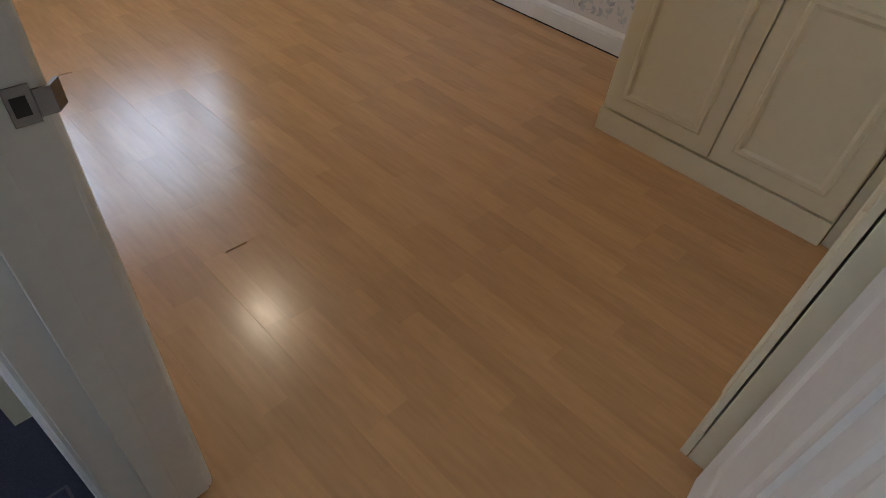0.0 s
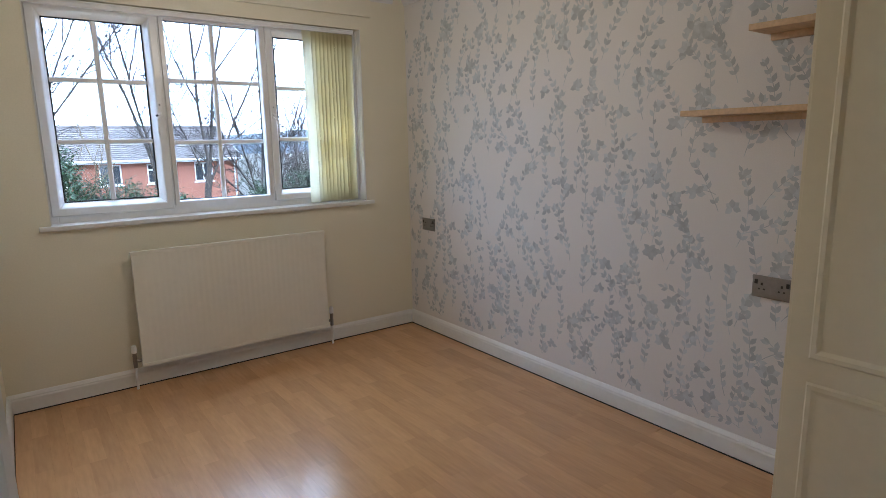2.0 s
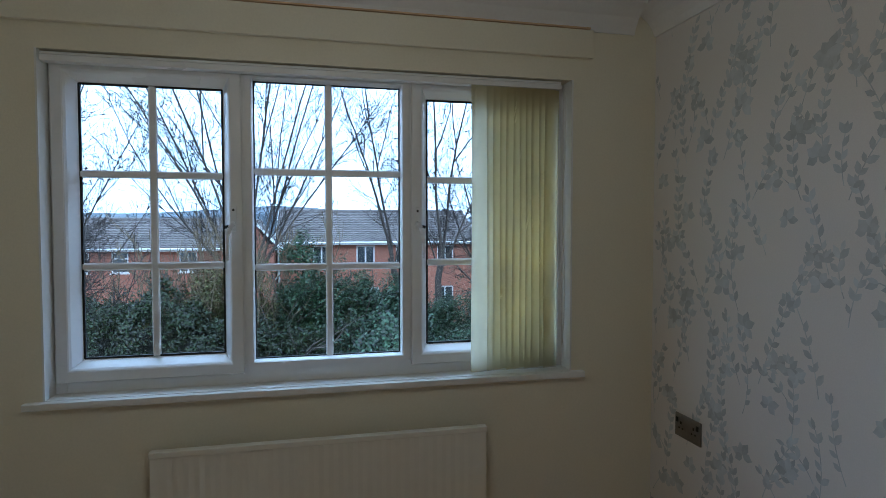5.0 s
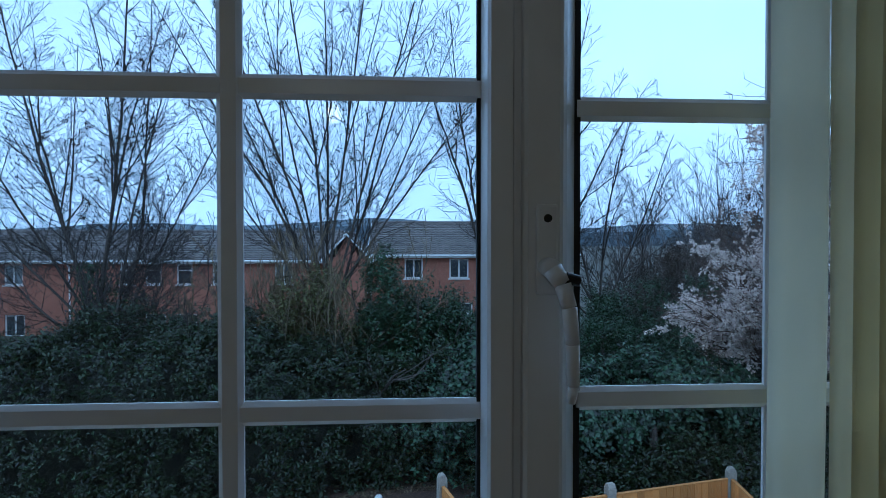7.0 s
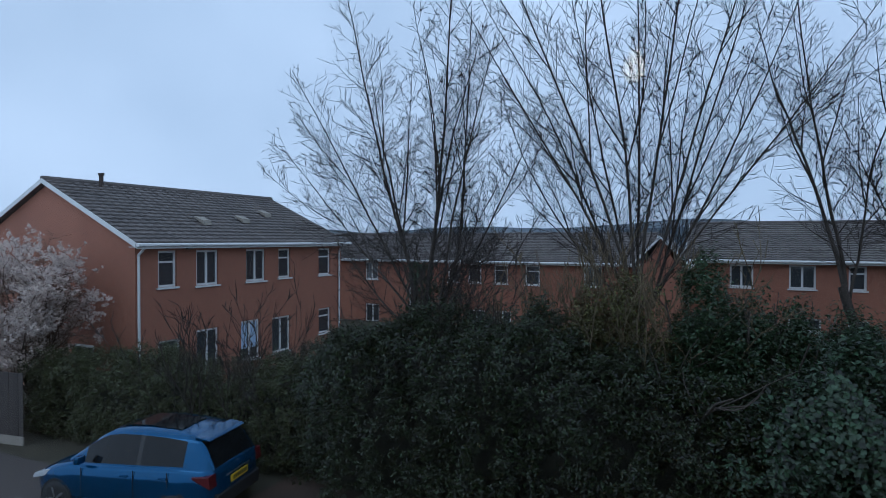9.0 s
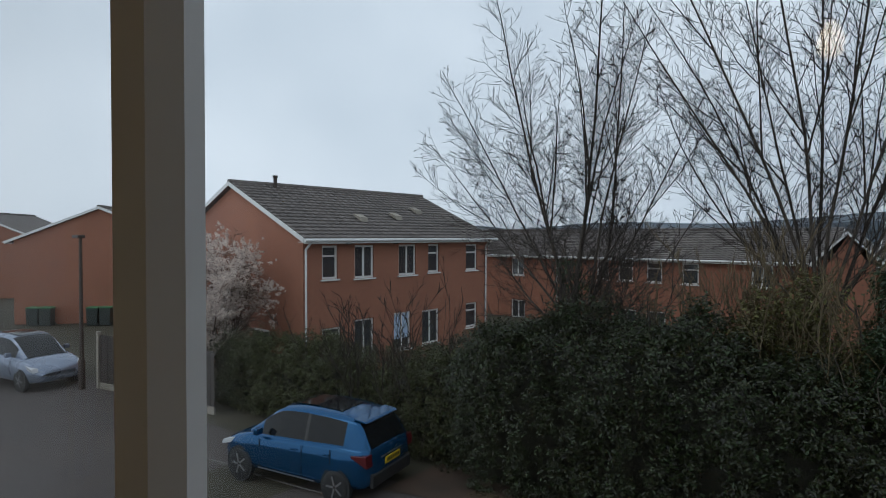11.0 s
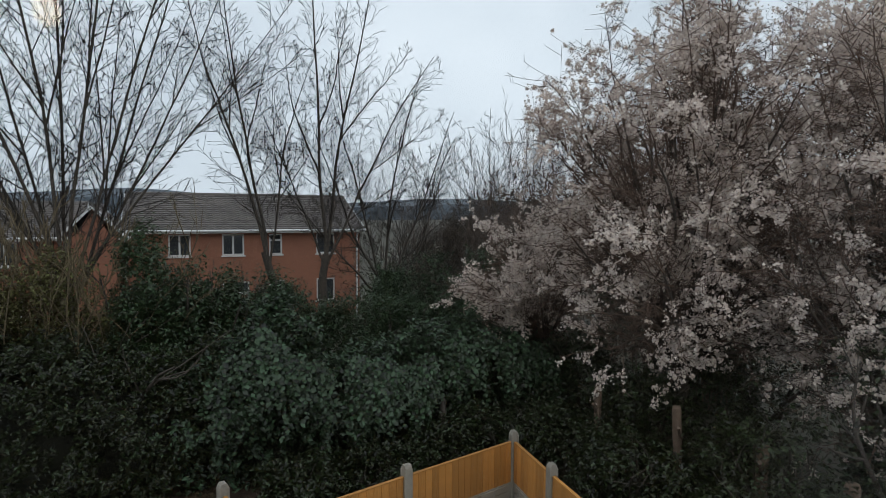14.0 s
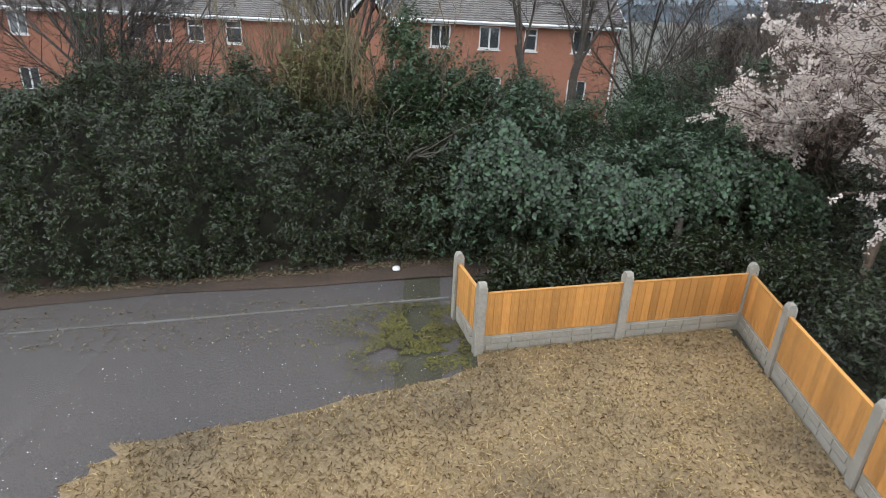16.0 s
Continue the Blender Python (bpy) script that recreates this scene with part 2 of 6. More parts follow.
# ---- builders ----
def link_mesh(name, mesh, material, parent=None, label="", smooth=False):
    ob = new(name, mesh)
    mats = material if isinstance(material, (list, tuple)) else [material]
    for k in mats:
        mesh.materials.append(k)
    if smooth:
        mesh.polygons.foreach_set("use_smooth", [True] * len(mesh.polygons))
    ob.parent = parent
    if label:
        ob["label"] = label
    return ob


def part(name, bm, material, parent=None, label="", bevel=0.0, smooth=False):
    if bevel:
        bmesh.ops.bevel(bm, geom=bm.edges[:], offset=bevel, segments=2, profile=0.6, affect="EDGES")
    mesh = bpy.data.meshes.new(name)
    bm.normal_update()
    bm.to_mesh(mesh)
    bm.free()
    return link_mesh(name, mesh, material, parent, label, smooth)


def boxes(*dims, m=None):
    """One bmesh of boxes, each x0, x1, y0, y1, z0, z1."""
    bm = bmesh.new()
    for x0, x1, y0, y1, z0, z1 in dims:
        t = Matrix.Translation(((x0 + x1) / 2, (y0 + y1) / 2, (z0 + z1) / 2)) @ Matrix.Diagonal((abs(x1 - x0), abs(y1 - y0), abs(z1 - z0), 1))
        bmesh.ops.create_cube(bm, size=1, matrix=(m @ t) if m else t)
    return bm


def prism(outline, axis, a, b, m=None):
    """An outline of (u, v) swept along axis from a to b. Axis x: (y, z); y: (x, z); z: (x, y)."""
    bm = bmesh.new()

    def at(u, v, w):
        p = Vector({"x": (w, u, v), "y": (u, w, v), "z": (u, v, w)}[axis])
        return (m @ p) if m else p
    lo = [bm.verts.new(at(u, v, a)) for u, v in outline]
    hi = [bm.verts.new(at(u, v, b)) for u, v in outline]
    k = len(outline)
    bm.faces.new(lo)
    bm.faces.new(hi[::-1])
    for i in range(k):
        bm.faces.new((lo[i], hi[i], hi[(i + 1) % k], lo[(i + 1) % k]))
    bmesh.ops.recalc_face_normals(bm, faces=bm.faces[:])
    return bm


def cyl(r1, r2, p, q, seg=16):
    """A tapered rod from p to q."""
    bm = bmesh.new()
    p, q = Vector(p), Vector(q)
    turn = (q - p).to_track_quat("Z", "Y").to_matrix().to_4x4()
    bmesh.ops.create_cone(bm, cap_ends=True, segments=seg, radius1=r1, radius2=r2, depth=(q - p).length, matrix=Matrix.Translation((p + q) / 2) @ turn)
    return bm


def lathe(profile, seg=20, m=None):
    """A turned shape from (radius, height) rows."""
    bm = bmesh.new()
    rings = []
    for r, z in profile:
        rings.append([bm.verts.new((m or Matrix()) @ Vector((r * math.cos(a), r * math.sin(a), z))) for a in [2 * math.pi * i / seg for i in range(seg)]])
    for a, b in zip(rings, rings[1:]):
        for i in range(seg):
            bm.faces.new((a[i], a[(i + 1) % seg], b[(i + 1) % seg], b[i]))
    bm.faces.new(rings[0][::-1])
    bm.faces.new(rings[-1])
    return bm


def merge(*bms):
    out = bmesh.new()
    for b in bms:
        tmp = bpy.data.meshes.new("tmp")
        b.to_mesh(tmp)
        b.free()
        out.from_mesh(tmp)
        bpy.data.meshes.remove(tmp)
    return out


def thing(name, label, category, at=(0, 0, 0), rz=0, group="", kind=""):
    ob = new(name)
    ob.matrix_world = pose(*at, 0, 0, rz)
    ob.empty_display_size = 0.1
    return tagged(ob, label, category, group, kind)


def structure(name, bm, material, label, category, bevel=0.0, smooth=False):
    return tagged(part(name, bm, material, None, "", bevel, smooth), label, category, "", "structure")


def mesh_np(name, verts, faces):
    """A mesh from arrays of corners and of equal-sided faces."""
    mesh = bpy.data.meshes.new(name)
    k = faces.shape[1]
    mesh.vertices.add(len(verts))
    mesh.vertices.foreach_set("co", np.ascontiguousarray(verts, np.float32).ravel())
    mesh.loops.add(faces.size)
    mesh.loops.foreach_set("vertex_index", np.ascontiguousarray(faces, np.int32).ravel())
    mesh.polygons.add(len(faces))
    mesh.polygons.foreach_set("loop_start", np.arange(0, faces.size, k, dtype=np.int32))
    mesh.update(calc_edges=True)
    return mesh


def ground_z(x, y=0):
    """The plot falls gently to the left, and further off beyond the hedge."""
    z = -2.6 + 0.07 * (min(0.0, max(x, -12) + 1))
    return z - 0.065 * max(0.0, min(y, 40) - 13.5) * (1 if x > -13 else max(0.0, (x + 16) / 3) if x > -16 else 0)


RNG = np.random.default_rng(7)


def leaf_mesh(name, pts, normals, size, spread=0.5, aspect=0.6):
    """Small folded leaves at the points, facing roughly along the normals."""
    n = len(pts)
    d = normals + RNG.normal(0, spread, (n, 3))
    d /= np.linalg.norm(d, axis=1, keepdims=True) + 1e-9
    ref = RNG.normal(0, 1, (n, 3))
    u = np.cross(d, ref)
    u /= np.linalg.norm(u, axis=1, keepdims=True) + 1e-9
    v = np.cross(d, u)
    s = size * RNG.uniform(0.6, 1.35, (n, 1))
    a, b = u * s, v * s * aspect
    fold = d * s * 0.18
    corners = np.stack([pts - a * 0.5, pts - b * 0.5 + fold - a * 0.08, pts + a * 0.5, pts + b * 0.5 + fold - a * 0.08], 1)
    idx = np.arange(n)[:, None] * 4
    faces = np.concatenate([idx + [0, 1, 2], idx + [0, 2, 3]], 0)
    order = np.argsort(np.concatenate([np.arange(n), np.arange(n)]), kind="stable")
    return mesh_np(name, corners.reshape(-1, 3), faces[order])


def tube_mesh(name, segs, sides=5):
    """Tapered rods from rows (p, q, r1, r2)."""
    p, q = np.array([s[0] for s in segs]), np.array([s[1] for s in segs])
    r1, r2 = np.array([s[2] for s in segs])[:, None, None], np.array([s[3] for s in segs])[:, None, None]
    d = q - p
    d = d / (np.linalg.norm(d, axis=1, keepdims=True) + 1e-9)
    ref = np.where(np.abs(d[:, 2:3]) > 0.8, np.array([[1.0, 0, 0]]), np.array([[0, 0, 1.0]]))
    u = np.cross(d, ref)
    u /= np.linalg.norm(u, axis=1, keepdims=True) + 1e-9
    v = np.cross(d, u)
    ang = np.arange(sides) * 2 * np.pi / sides
    ring = u[:, None] * np.cos(ang)[None, :, None] + v[:, None] * np.sin(ang)[None, :, None]
    vs = np.concatenate([p[:, None] + ring * r1, q[:, None] + ring * r2], 1).reshape(-1, 3)
    base = np.arange(len(segs))[:, None] * 2 * sides
    fs = []
    for i in range(sides):
        j = (i + 1) % sides
        fs.append(np.concatenate([base + i, base + j, base + j + sides, base + i + sides], 1))
    return mesh_np(name, vs, np.concatenate(fs, 0))


def grow(rnd, start, heading, length, radius, levels, segs, twigs, up=0.25, wander=0.16, kids=(3, 5), angle=(25, 50), shrink=(0.55, 0.75), first=0.3, steps=6):
    """One limb with its side limbs; fills segs (wood) and twigs (fine wood)."""
    p, d = Vector(start), Vector(heading).normalized()
    path = [(p.copy(), d.copy(), radius)]
    for i in range(steps):
        d = (d + Vector((rnd.gauss(0, wander), rnd.gauss(0, wander), rnd.gauss(0, wander) + up * 0.25))).normalized()
        q = p + d * (length / steps)
        r2 = radius * (1 - 0.75 * (i + 1) / steps)
        r1 = radius * (1 - 0.75 * i / steps)
        (segs if r1 > 0.022 else twigs).append((tuple(p), tuple(q), r1, max(r2, 0.0065)))
        p = q
        path.append((p.copy(), d.copy(), r2))
    if levels <= 0:
        return
    for _ in range(rnd.randint(*kids)):
        f = rnd.uniform(first, 1.0)
        i = min(int(f * steps), steps - 1)
        a, da, ra = path[i]
        b = path[i + 1][0]
        pos = a.lerp(b, f * steps - i)
        side = Vector((rnd.gauss(0, 1), rnd.gauss(0, 1), rnd.gauss(0, 0.6)))
        side = (side - da * side.dot(da)).normalized()
        an = radians(rnd.uniform(*angle))
        hd = da * math.cos(an) + side * math.sin(an) + Vector((0, 0, up))
        grow(rnd, pos, hd, length * rnd.uniform(*shrink) * (1.15 - 0.5 * f), max(0.0085, min(ra * 0.65, radius * 0.46)), levels - 1, segs, twigs, up, wander * 1.1, kids, angle, shrink, 0.15, max(3, steps - 1))

# ---- the room: floor at z 0, window wall at y 0, papered wall at x 0 ----
LX, SY, H = -2.50, -4.42, 2.38   # side wall, back wall, ceiling
PX, DJ0, DJ1 = -2.384, -3.945, -3.175   # pier face beside the door, and the two sides of the doorway
HX = -2.515                        # landing face of the doorway's wall
WX0, WX1, WZ0, WZ1 = -2.205, -0.36, 0.955, 2.09   # window opening

structure("wall_north", boxes((LX - 0.4, WX0, 0, 0.27, -2.9, 2.6), (WX1, 0.3, 0, 0.27, -2.9, 2.6), (WX0, WX1, 0, 0.27, -2.9, WZ0), (WX0, WX1, 0, 0.27, WZ1, 2.6)), M["cream"], "cream painted window wall with deep opening", "wall")
structure("wall_east", boxes((0, 0.2, SY - 0.2, 0, -0.2, 2.6)), M["paper"], "pearl wallpaper with silver blue leaf sprigs", "wall")
structure("wall_south", boxes((-2.9, 0, SY - 0.2, SY, -0.2, 2.6)), M["cream"], "plain cream painted back wall", "wall")
structure("wall_west", boxes((LX - 0.1, LX, -2.80, 0, -0.2, 2.6), (HX, PX, DJ1 + 0.03, -2.80, -0.2, 2.6), (HX, PX, SY, DJ0 - 0.03, -0.2, 2.6), (HX, PX, DJ0 - 0.03, DJ1 + 0.03, 2.06, 2.6)), M["cream"], "cream painted wall with a doorway", "wall")
structure("ceiling", boxes((-2.9, 0.2, SY - 0.2, 0.27, H, H + 0.2)), M["ceiling"], "plain white painted ceiling", "ceiling")
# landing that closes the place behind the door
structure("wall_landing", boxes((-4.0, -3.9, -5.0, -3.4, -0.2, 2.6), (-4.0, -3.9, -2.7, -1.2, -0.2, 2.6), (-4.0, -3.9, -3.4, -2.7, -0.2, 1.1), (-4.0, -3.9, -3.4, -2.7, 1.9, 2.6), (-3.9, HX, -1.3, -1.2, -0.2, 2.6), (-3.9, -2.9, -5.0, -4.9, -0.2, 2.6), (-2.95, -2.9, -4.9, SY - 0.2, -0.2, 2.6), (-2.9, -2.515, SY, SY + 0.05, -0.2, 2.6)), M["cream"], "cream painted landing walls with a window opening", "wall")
structure("ceiling_landing", boxes((-4.0, -2.902, -5.0, -1.2, H, H + 0.1)), M["ceiling"], "white landing ceiling", "ceiling")

# cove along the papered wall and the window wall
cove = [(0, H - 0.10), (0, H), (-0.10, H), (-0.10, H - 0.008), (-0.075, H - 0.02), (-0.04, H - 0.045), (-0.018, H - 0.075), (-0.008, H - 0.10)]
structure("trim_cove", prism(cove, "y", SY, -0.001), M["ceiling"], "white plaster cove along the ceiling", "cove")
cove_n = prism([(u, v) for u, v in cove], "x", LX, -0.1)
structure("trim_cove_window", cove_n, M["ceiling"], "white plaster cove above the window", "cove")

# skirting boards with a moulded top
def skirt_outline(s):
    return [(0, 0), (0.018 * s, 0), (0.018 * s, 0.072), (0.015 * s, 0.081), (0.016 * s, 0.085), (0.010 * s, 0.095), (0.005 * s, 0.102), (0, 0.102)]
structure("baseboard_north", prism([(-u, v) for u, v in skirt_outline(1)], "x", LX + 0.001, -0.019), M["gloss"], "white gloss moulded skirting board", "skirting")
structure("baseboard_east", prism([(-u, v) for u, v in skirt_outline(1)], "y", -2.87, -0.001), M["gloss"], "white gloss moulded skirting board", "skirting")
structure("baseboard_west", prism([(LX + u, v) for u, v in skirt_outline(1)], "y", -2.79, -0.02), M["gloss"], "white gloss moulded skirting board", "skirting")

# solid dark strips stand in for the shadow line under the skirting
structure("trim_gap", boxes((LX + 0.02, -0.0185, -0.0215, -0.0185, 0.0003, 0.006), (-0.0215, -0.0185, -2.87, -0.0215, 0.0003, 0.006)), M["dark"], "dark strip painted in for the shadow at the skirting foot", "gap")

# wallpaper print: trailing stems with paired leaves and five-leaf sprigs
def wallpaper_print():
    rnd = random.Random(5)
    vs, fs = [], []
    layer = [0]

    def leaf(y, z, a, ln, wd):
        c, s = math.cos(a), math.sin(a)
        k = len(vs)
        layer[0] += 1
        xw = -0.0008 - 0.000005 * (layer[0] * 151 % 397)
        for u, w in ((0, 0), (0.25, 0.42), (0.6, 0.5), (1, 0), (0.6, -0.5), (0.25, -0.42)):
            vs.append((xw, y + ln * u * c - wd * w * s, z + ln * u * s + wd * w * c))
        fs.append([k + i for i in range(6)])

    def stem(y, z, a, ln, leaves):
        steps, yy, zz = max(6, int(ln / 0.017)), y, z
        bend = rnd.uniform(-0.9, 0.9) / steps
        for i in range(steps):
            ny, nz = yy + math.cos(a) * ln / steps, zz + math.sin(a) * ln / steps
            k, w, xw = len(vs), 0.0016, -0.0007
            dy, dz = -math.sin(a) * w, math.cos(a) * w
            vs.extend([(xw, yy + dy, zz + dz), (xw, yy - dy, zz - dz), (xw, ny - dy, nz - dz), (xw, ny + dy, nz + dz)])
            fs.append([k, k + 1, k + 2, k + 3])
            if leaves and i % 2:
                for sgn in (1, -1):
                    if rnd.random() < 0.85:
                        size = rnd.uniform(0.028, 0.042)
                        leaf(ny, nz, a + sgn * rnd.uniform(0.45, 0.8), size, size * 0.50)
            yy, zz, a = ny, nz, a + bend
        leaf(yy, zz, a, 0.035, 0.014)
        return yy, zz, a

    def sprig(y, z, r):
        a0 = math.pi / 2 + rnd.uniform(-0.5, 0.5)
        for da in (0.0, 1.0, -1.0, 2.0, -2.0):
            leaf(y, z, a0 + da + rnd.uniform(-0.15, 0.15), r * rnd.uniform(0.75, 1.15), r * 0.62)
    # half-drop repeat: upright trailing stems, broad-leaved sprigs between them
    row, zc = 0, -0.10
    while zc < H + 0.1:
        yc = -2.98 + (row % 2) * 0.095
        while yc < 0.05:
            y, z = yc + rnd.uniform(-0.03, 0.03), zc + rnd.uniform(-0.05, 0.05)
            a = math.pi / 2 + rnd.uniform(-0.45, 0.45)
            ye, ze, ae = stem(y, z, a, rnd.uniform(0.20, 0.30), True)
            side = rnd.choice((-1, 1))
            sprig(y + side * rnd.uniform(0.07, 0.11), z + rnd.uniform(0.02, 0.18), rnd.uniform(0.036, 0.052))
            if rnd.random() < 0.7:
                stem(y + side * 0.015, z + rnd.uniform(0.03, 0.10), a - side * rnd.uniform(0.5, 0.9), rnd.uniform(0.09, 0.15), True)
            if rnd.random() < 0.35:
                sprig(ye, ze + 0.015, rnd.uniform(0.030, 0.042))
            yc += 0.19
        zc, row = zc + 0.165, row + 1
    keep = [f for f in fs if all(-2.90 < vs[i][1] < -0.003 and 0.125 < vs[i][2] < H - 0.105 for i in f)]
    mesh = bpy.data.meshes.new("wallpaper_print")
    mesh.from_pydata(vs, [], keep)
    ob = link_mesh("wallpaper_print", mesh, M["motif"])
    ob.matrix_world = Matrix()
    return tagged(ob, "silver blue leaf sprigs printed on pearl wallpaper", "wallpaper print", "", "stuff")
wallpaper_print()

# ---- window: side-hung sashes at both ends, fixed light between ----
GY = 0.128   # glass
window = thing("window_1", "white upvc window with georgian bars and two side sashes", "window", kind="structure")
fy0, fy1 = 0.080, 0.150
fx = [WX0, -2.165, -1.640, -1.583, -0.998, -0.940, -0.400, WX1]
part("window_frame", boxes((fx[0], fx[1], fy0, fy1, WZ0, WZ1), (fx[6], fx[7], fy0, fy1, WZ0, WZ1), (fx[1], fx[6], fy0, fy1, WZ0, 1.012), (fx[1], fx[6], fy0, fy1, 2.063, WZ1),
      (-1.636, -1.583, fy0, fy1, 1.012, 2.063), (-0.995, -0.944, fy0, fy1, 1.012, 2.063)), M["upvc"], window, "", 0.004)
def rect_ring(rings):
    """A frame lofted through rectangles (x0, x1, z0, z1, y), closed on itself."""
    bm = bmesh.new()
    vs = [[bm.verts.new((x, y, z)) for x, z in ((x0, z0), (x1, z0), (x1, z1), (x0, z1))] for x0, x1, z0, z1, y in rings]
    for p, q in zip(vs, vs[1:] + vs[:1]):
        for i in range(4):
            bm.faces.new((p[i], p[(i + 1) % 4], q[(i + 1) % 4], q[i]))
    bmesh.ops.recalc_face_normals(bm, faces=bm.faces[:])
    return bm
def glazing(name, x0, x1, z0, z1, opening, bars_z, label):
    """A glazed light; x0..z1 is the seen glass. An opening light has its own sloping sash."""
    g = part(name, boxes((x0 - 0.012, x1 + 0.012, GY, GY + 0.004, z0 - 0.012, z1 + 0.012)), M["glass"], window, label)
    g.visible_shadow = False
    def grown(d, y):
        return (x0 - d, x1 + d, z0 - d, z1 + d, y)
    if opening:
        part("sash_frame", rect_ring([grown(0.0, GY - 0.002), grown(0.006, GY - 0.012), grown(0.024, 0.074), grown(0.030, 0.066), grown(0.034, 0.064), grown(0.066, 0.064), grown(0.070, 0.068), grown(0.070, GY - 0.002)]), M["upvc"], g)
    else:
        part("glazing_bead", rect_ring([grown(0.0, GY - 0.002), grown(0.001, 0.074), grown(0.004, 0.069), grown(0.026, 0.069), grown(0.026, GY - 0.002)]), M["upvc"], g)
    seal = 0.004
    part("rubber_seal", boxes((x0 - seal, x0 + seal, GY - 0.007, GY + 0.002, z0, z1), (x1 - seal, x1 + seal, GY - 0.007, GY + 0.002, z0, z1), (x0, x1, GY - 0.007, GY + 0.002, z0 - seal, z0 + seal), (x0, x1, GY - 0.007, GY + 0.002, z1 - seal, z1 + seal)), M["dark"], g)
    xm, bw = (x0 + x1) / 2, 0.0135
    prof = [(-bw, GY - 0.001), (-bw, GY - 0.005), (-bw * 0.6, GY - 0.010), (bw * 0.6, GY - 0.010), (bw, GY - 0.005), (bw, GY - 0.001)]
    part("glazing_bar", prism([(xm + u, v) for u, v in prof], "z", z0, z1), M["upvc"], g)
    for zb in bars_z:
        part("glazing_bar", prism([(v + (0.0015 if v < GY - 0.002 else 0), zb + u * 0.98) for u, v in prof], "x", x0, x1), M["upvc"], g)
    return g
left = glazing("left_sash", -2.125, -1.663, 1.064, 2.012, True, (1.383, 1.704), "side-hung sash with six panes")
mid = glazing("fixed_light", -1.557, -1.0205, 1.035, 2.050, False, (1.3725, 1.723), "fixed light with six panes")
right = glazing("right_sash", -0.914, -0.452, 1.064, 2.012, True, (1.383, 1.704), "side-hung sash with six panes")
def window_handle(parent, x, z, side):
    """A cranked lever on a slim plate; side: towards its glass."""
    h = part("handle_plate", boxes((x - 0.011, x + 0.011, 0.056, 0.0635, z - 0.040, z + 0.050)), M["upvc"], parent, "white lever handle", 0.003)
    neck = [(0.0, 0.058, -0.012, 0.010), (0.002, 0.044, -0.014, 0.010), (0.010, 0.038, -0.028, 0.0085), (0.016, 0.035, -0.050, 0.0075), (0.019, 0.034, -0.085, 0.0068), (0.020, 0.035, -0.125, 0.006), (0.019, 0.037, -0.142, 0.004)]
    lever = [cyl(a[3], b[3], (x + side * a[0], a[1], z + a[2]), (x + side * b[0], b[1], z + b[2]), 12) for a, b in zip(neck, neck[1:])]
    part("lever", merge(*lever), M["upvc"], h, "", 0.0, True)
    part("screw_hole", cyl(0.0042, 0.0042, (x, 0.0565, z + 0.036), (x, 0.0550, z + 0.036), 12), M["black"], h)
    part("lock_button", cyl(0.006, 0.0055, (x + side * 0.014, 0.040, z - 0.022), (x + side * 0.027, 0.040, z - 0.025), 12), M["black"], h)
window_handle(left, -1.622, 1.545, -1)
window_handle(right, -0.962, 1.545, 1)
structure("window_sill", boxes((WX0 - 0.055, WX1 + 0.05, -0.030, 0.0, 0.932, 0.955), (WX0, WX1, -0.002, fy0 + 0.01, 0.925, 0.957)), M["gloss"], "white gloss painted window sill board", "sill", 0.003)
structure("trim_reveal", boxes((WX0 - 0.002, WX0 + 0.004, -0.004, fy0, 0.957, WZ1), (WX1 - 0.004, WX1 + 0.002, -0.004, fy0, 0.957, WZ1)), M["gloss"], "white plastered window reveals", "reveal")

# pelmet board above, and the vertical blind drawn to one side
pelmet = thing("pelmet", "long cream painted pelmet board above the window", "pelmet")
part("board", boxes((-2.335, -0.285, -0.026, -0.0015, 2.172, 2.279)), M["cream"], pelmet, "", 0.003)
part("top_lath", boxes((-2.31, -0.30, -0.030, -0.002, 2.281, 2.287)), M["pine"], pelmet)
blind = thing("vertical_blind", "cream fabric vertical blind gathered beside the window", "blind")
part("head_rail", merge(boxes((-2.20, -0.40, 0.012, 0.048, 2.055, 2.075)), boxes((-2.20, -0.40, 0.016, 0.044, 2.0765, 2.086))), M["upvc"], blind, "white head rail", 0.002)
def vane(x, turn, hw, bow, z0, seed):
    """One hanging strip, turned about its hanger, bowed across and swaying a little."""
    c, s_ = math.cos(radians(turn)), math.sin(radians(turn))
    bm = bmesh.new()
    rows_v = []
    for z in np.linspace(z0, 2.055, 9):
        f = (2.055 - z) / 1.09
        sway = 0.004 * f * math.sin(seed * 2.3) + 0.0015 * math.sin(5 * z + seed)
        rows_v.append([bm.verts.new((x + hw * t * c + bow * (1 - t * t) * s_ + sway, 0.031 + hw * t * s_ - bow * (1 - t * t) * c, z)) for t in (-1, -0.6, -0.2, 0.2, 0.6, 1)])
    for r0, r1 in zip(rows_v, rows_v[1:]):
        for i in range(5):
            bm.faces.new((r0[i], r0[i + 1], r1[i + 1], r1[i]))
    bmesh.ops.solidify(bm, geom=bm.faces[:], thickness=0.0012)
    part("vane", bm, M["blind"], blind, "", 0, True)
vane(-0.722, 20, 0.043, 0.014, 0.966, 0)
for k in range(10):
    vane(-0.668 + k * 0.0262, 21 + 2.5 * math.sin(k * 1.7), 0.036 + 0.0015 * math.sin(k * 2.9), 0.005, 0.966 + 0.003 * (k % 3), k + 1)
part("weight_chain", cyl(0.0012, 0.0012, (-0.70, 0.004, 0.972), (-0.42, 0.004, 0.972), 6), M["flex"], blind)
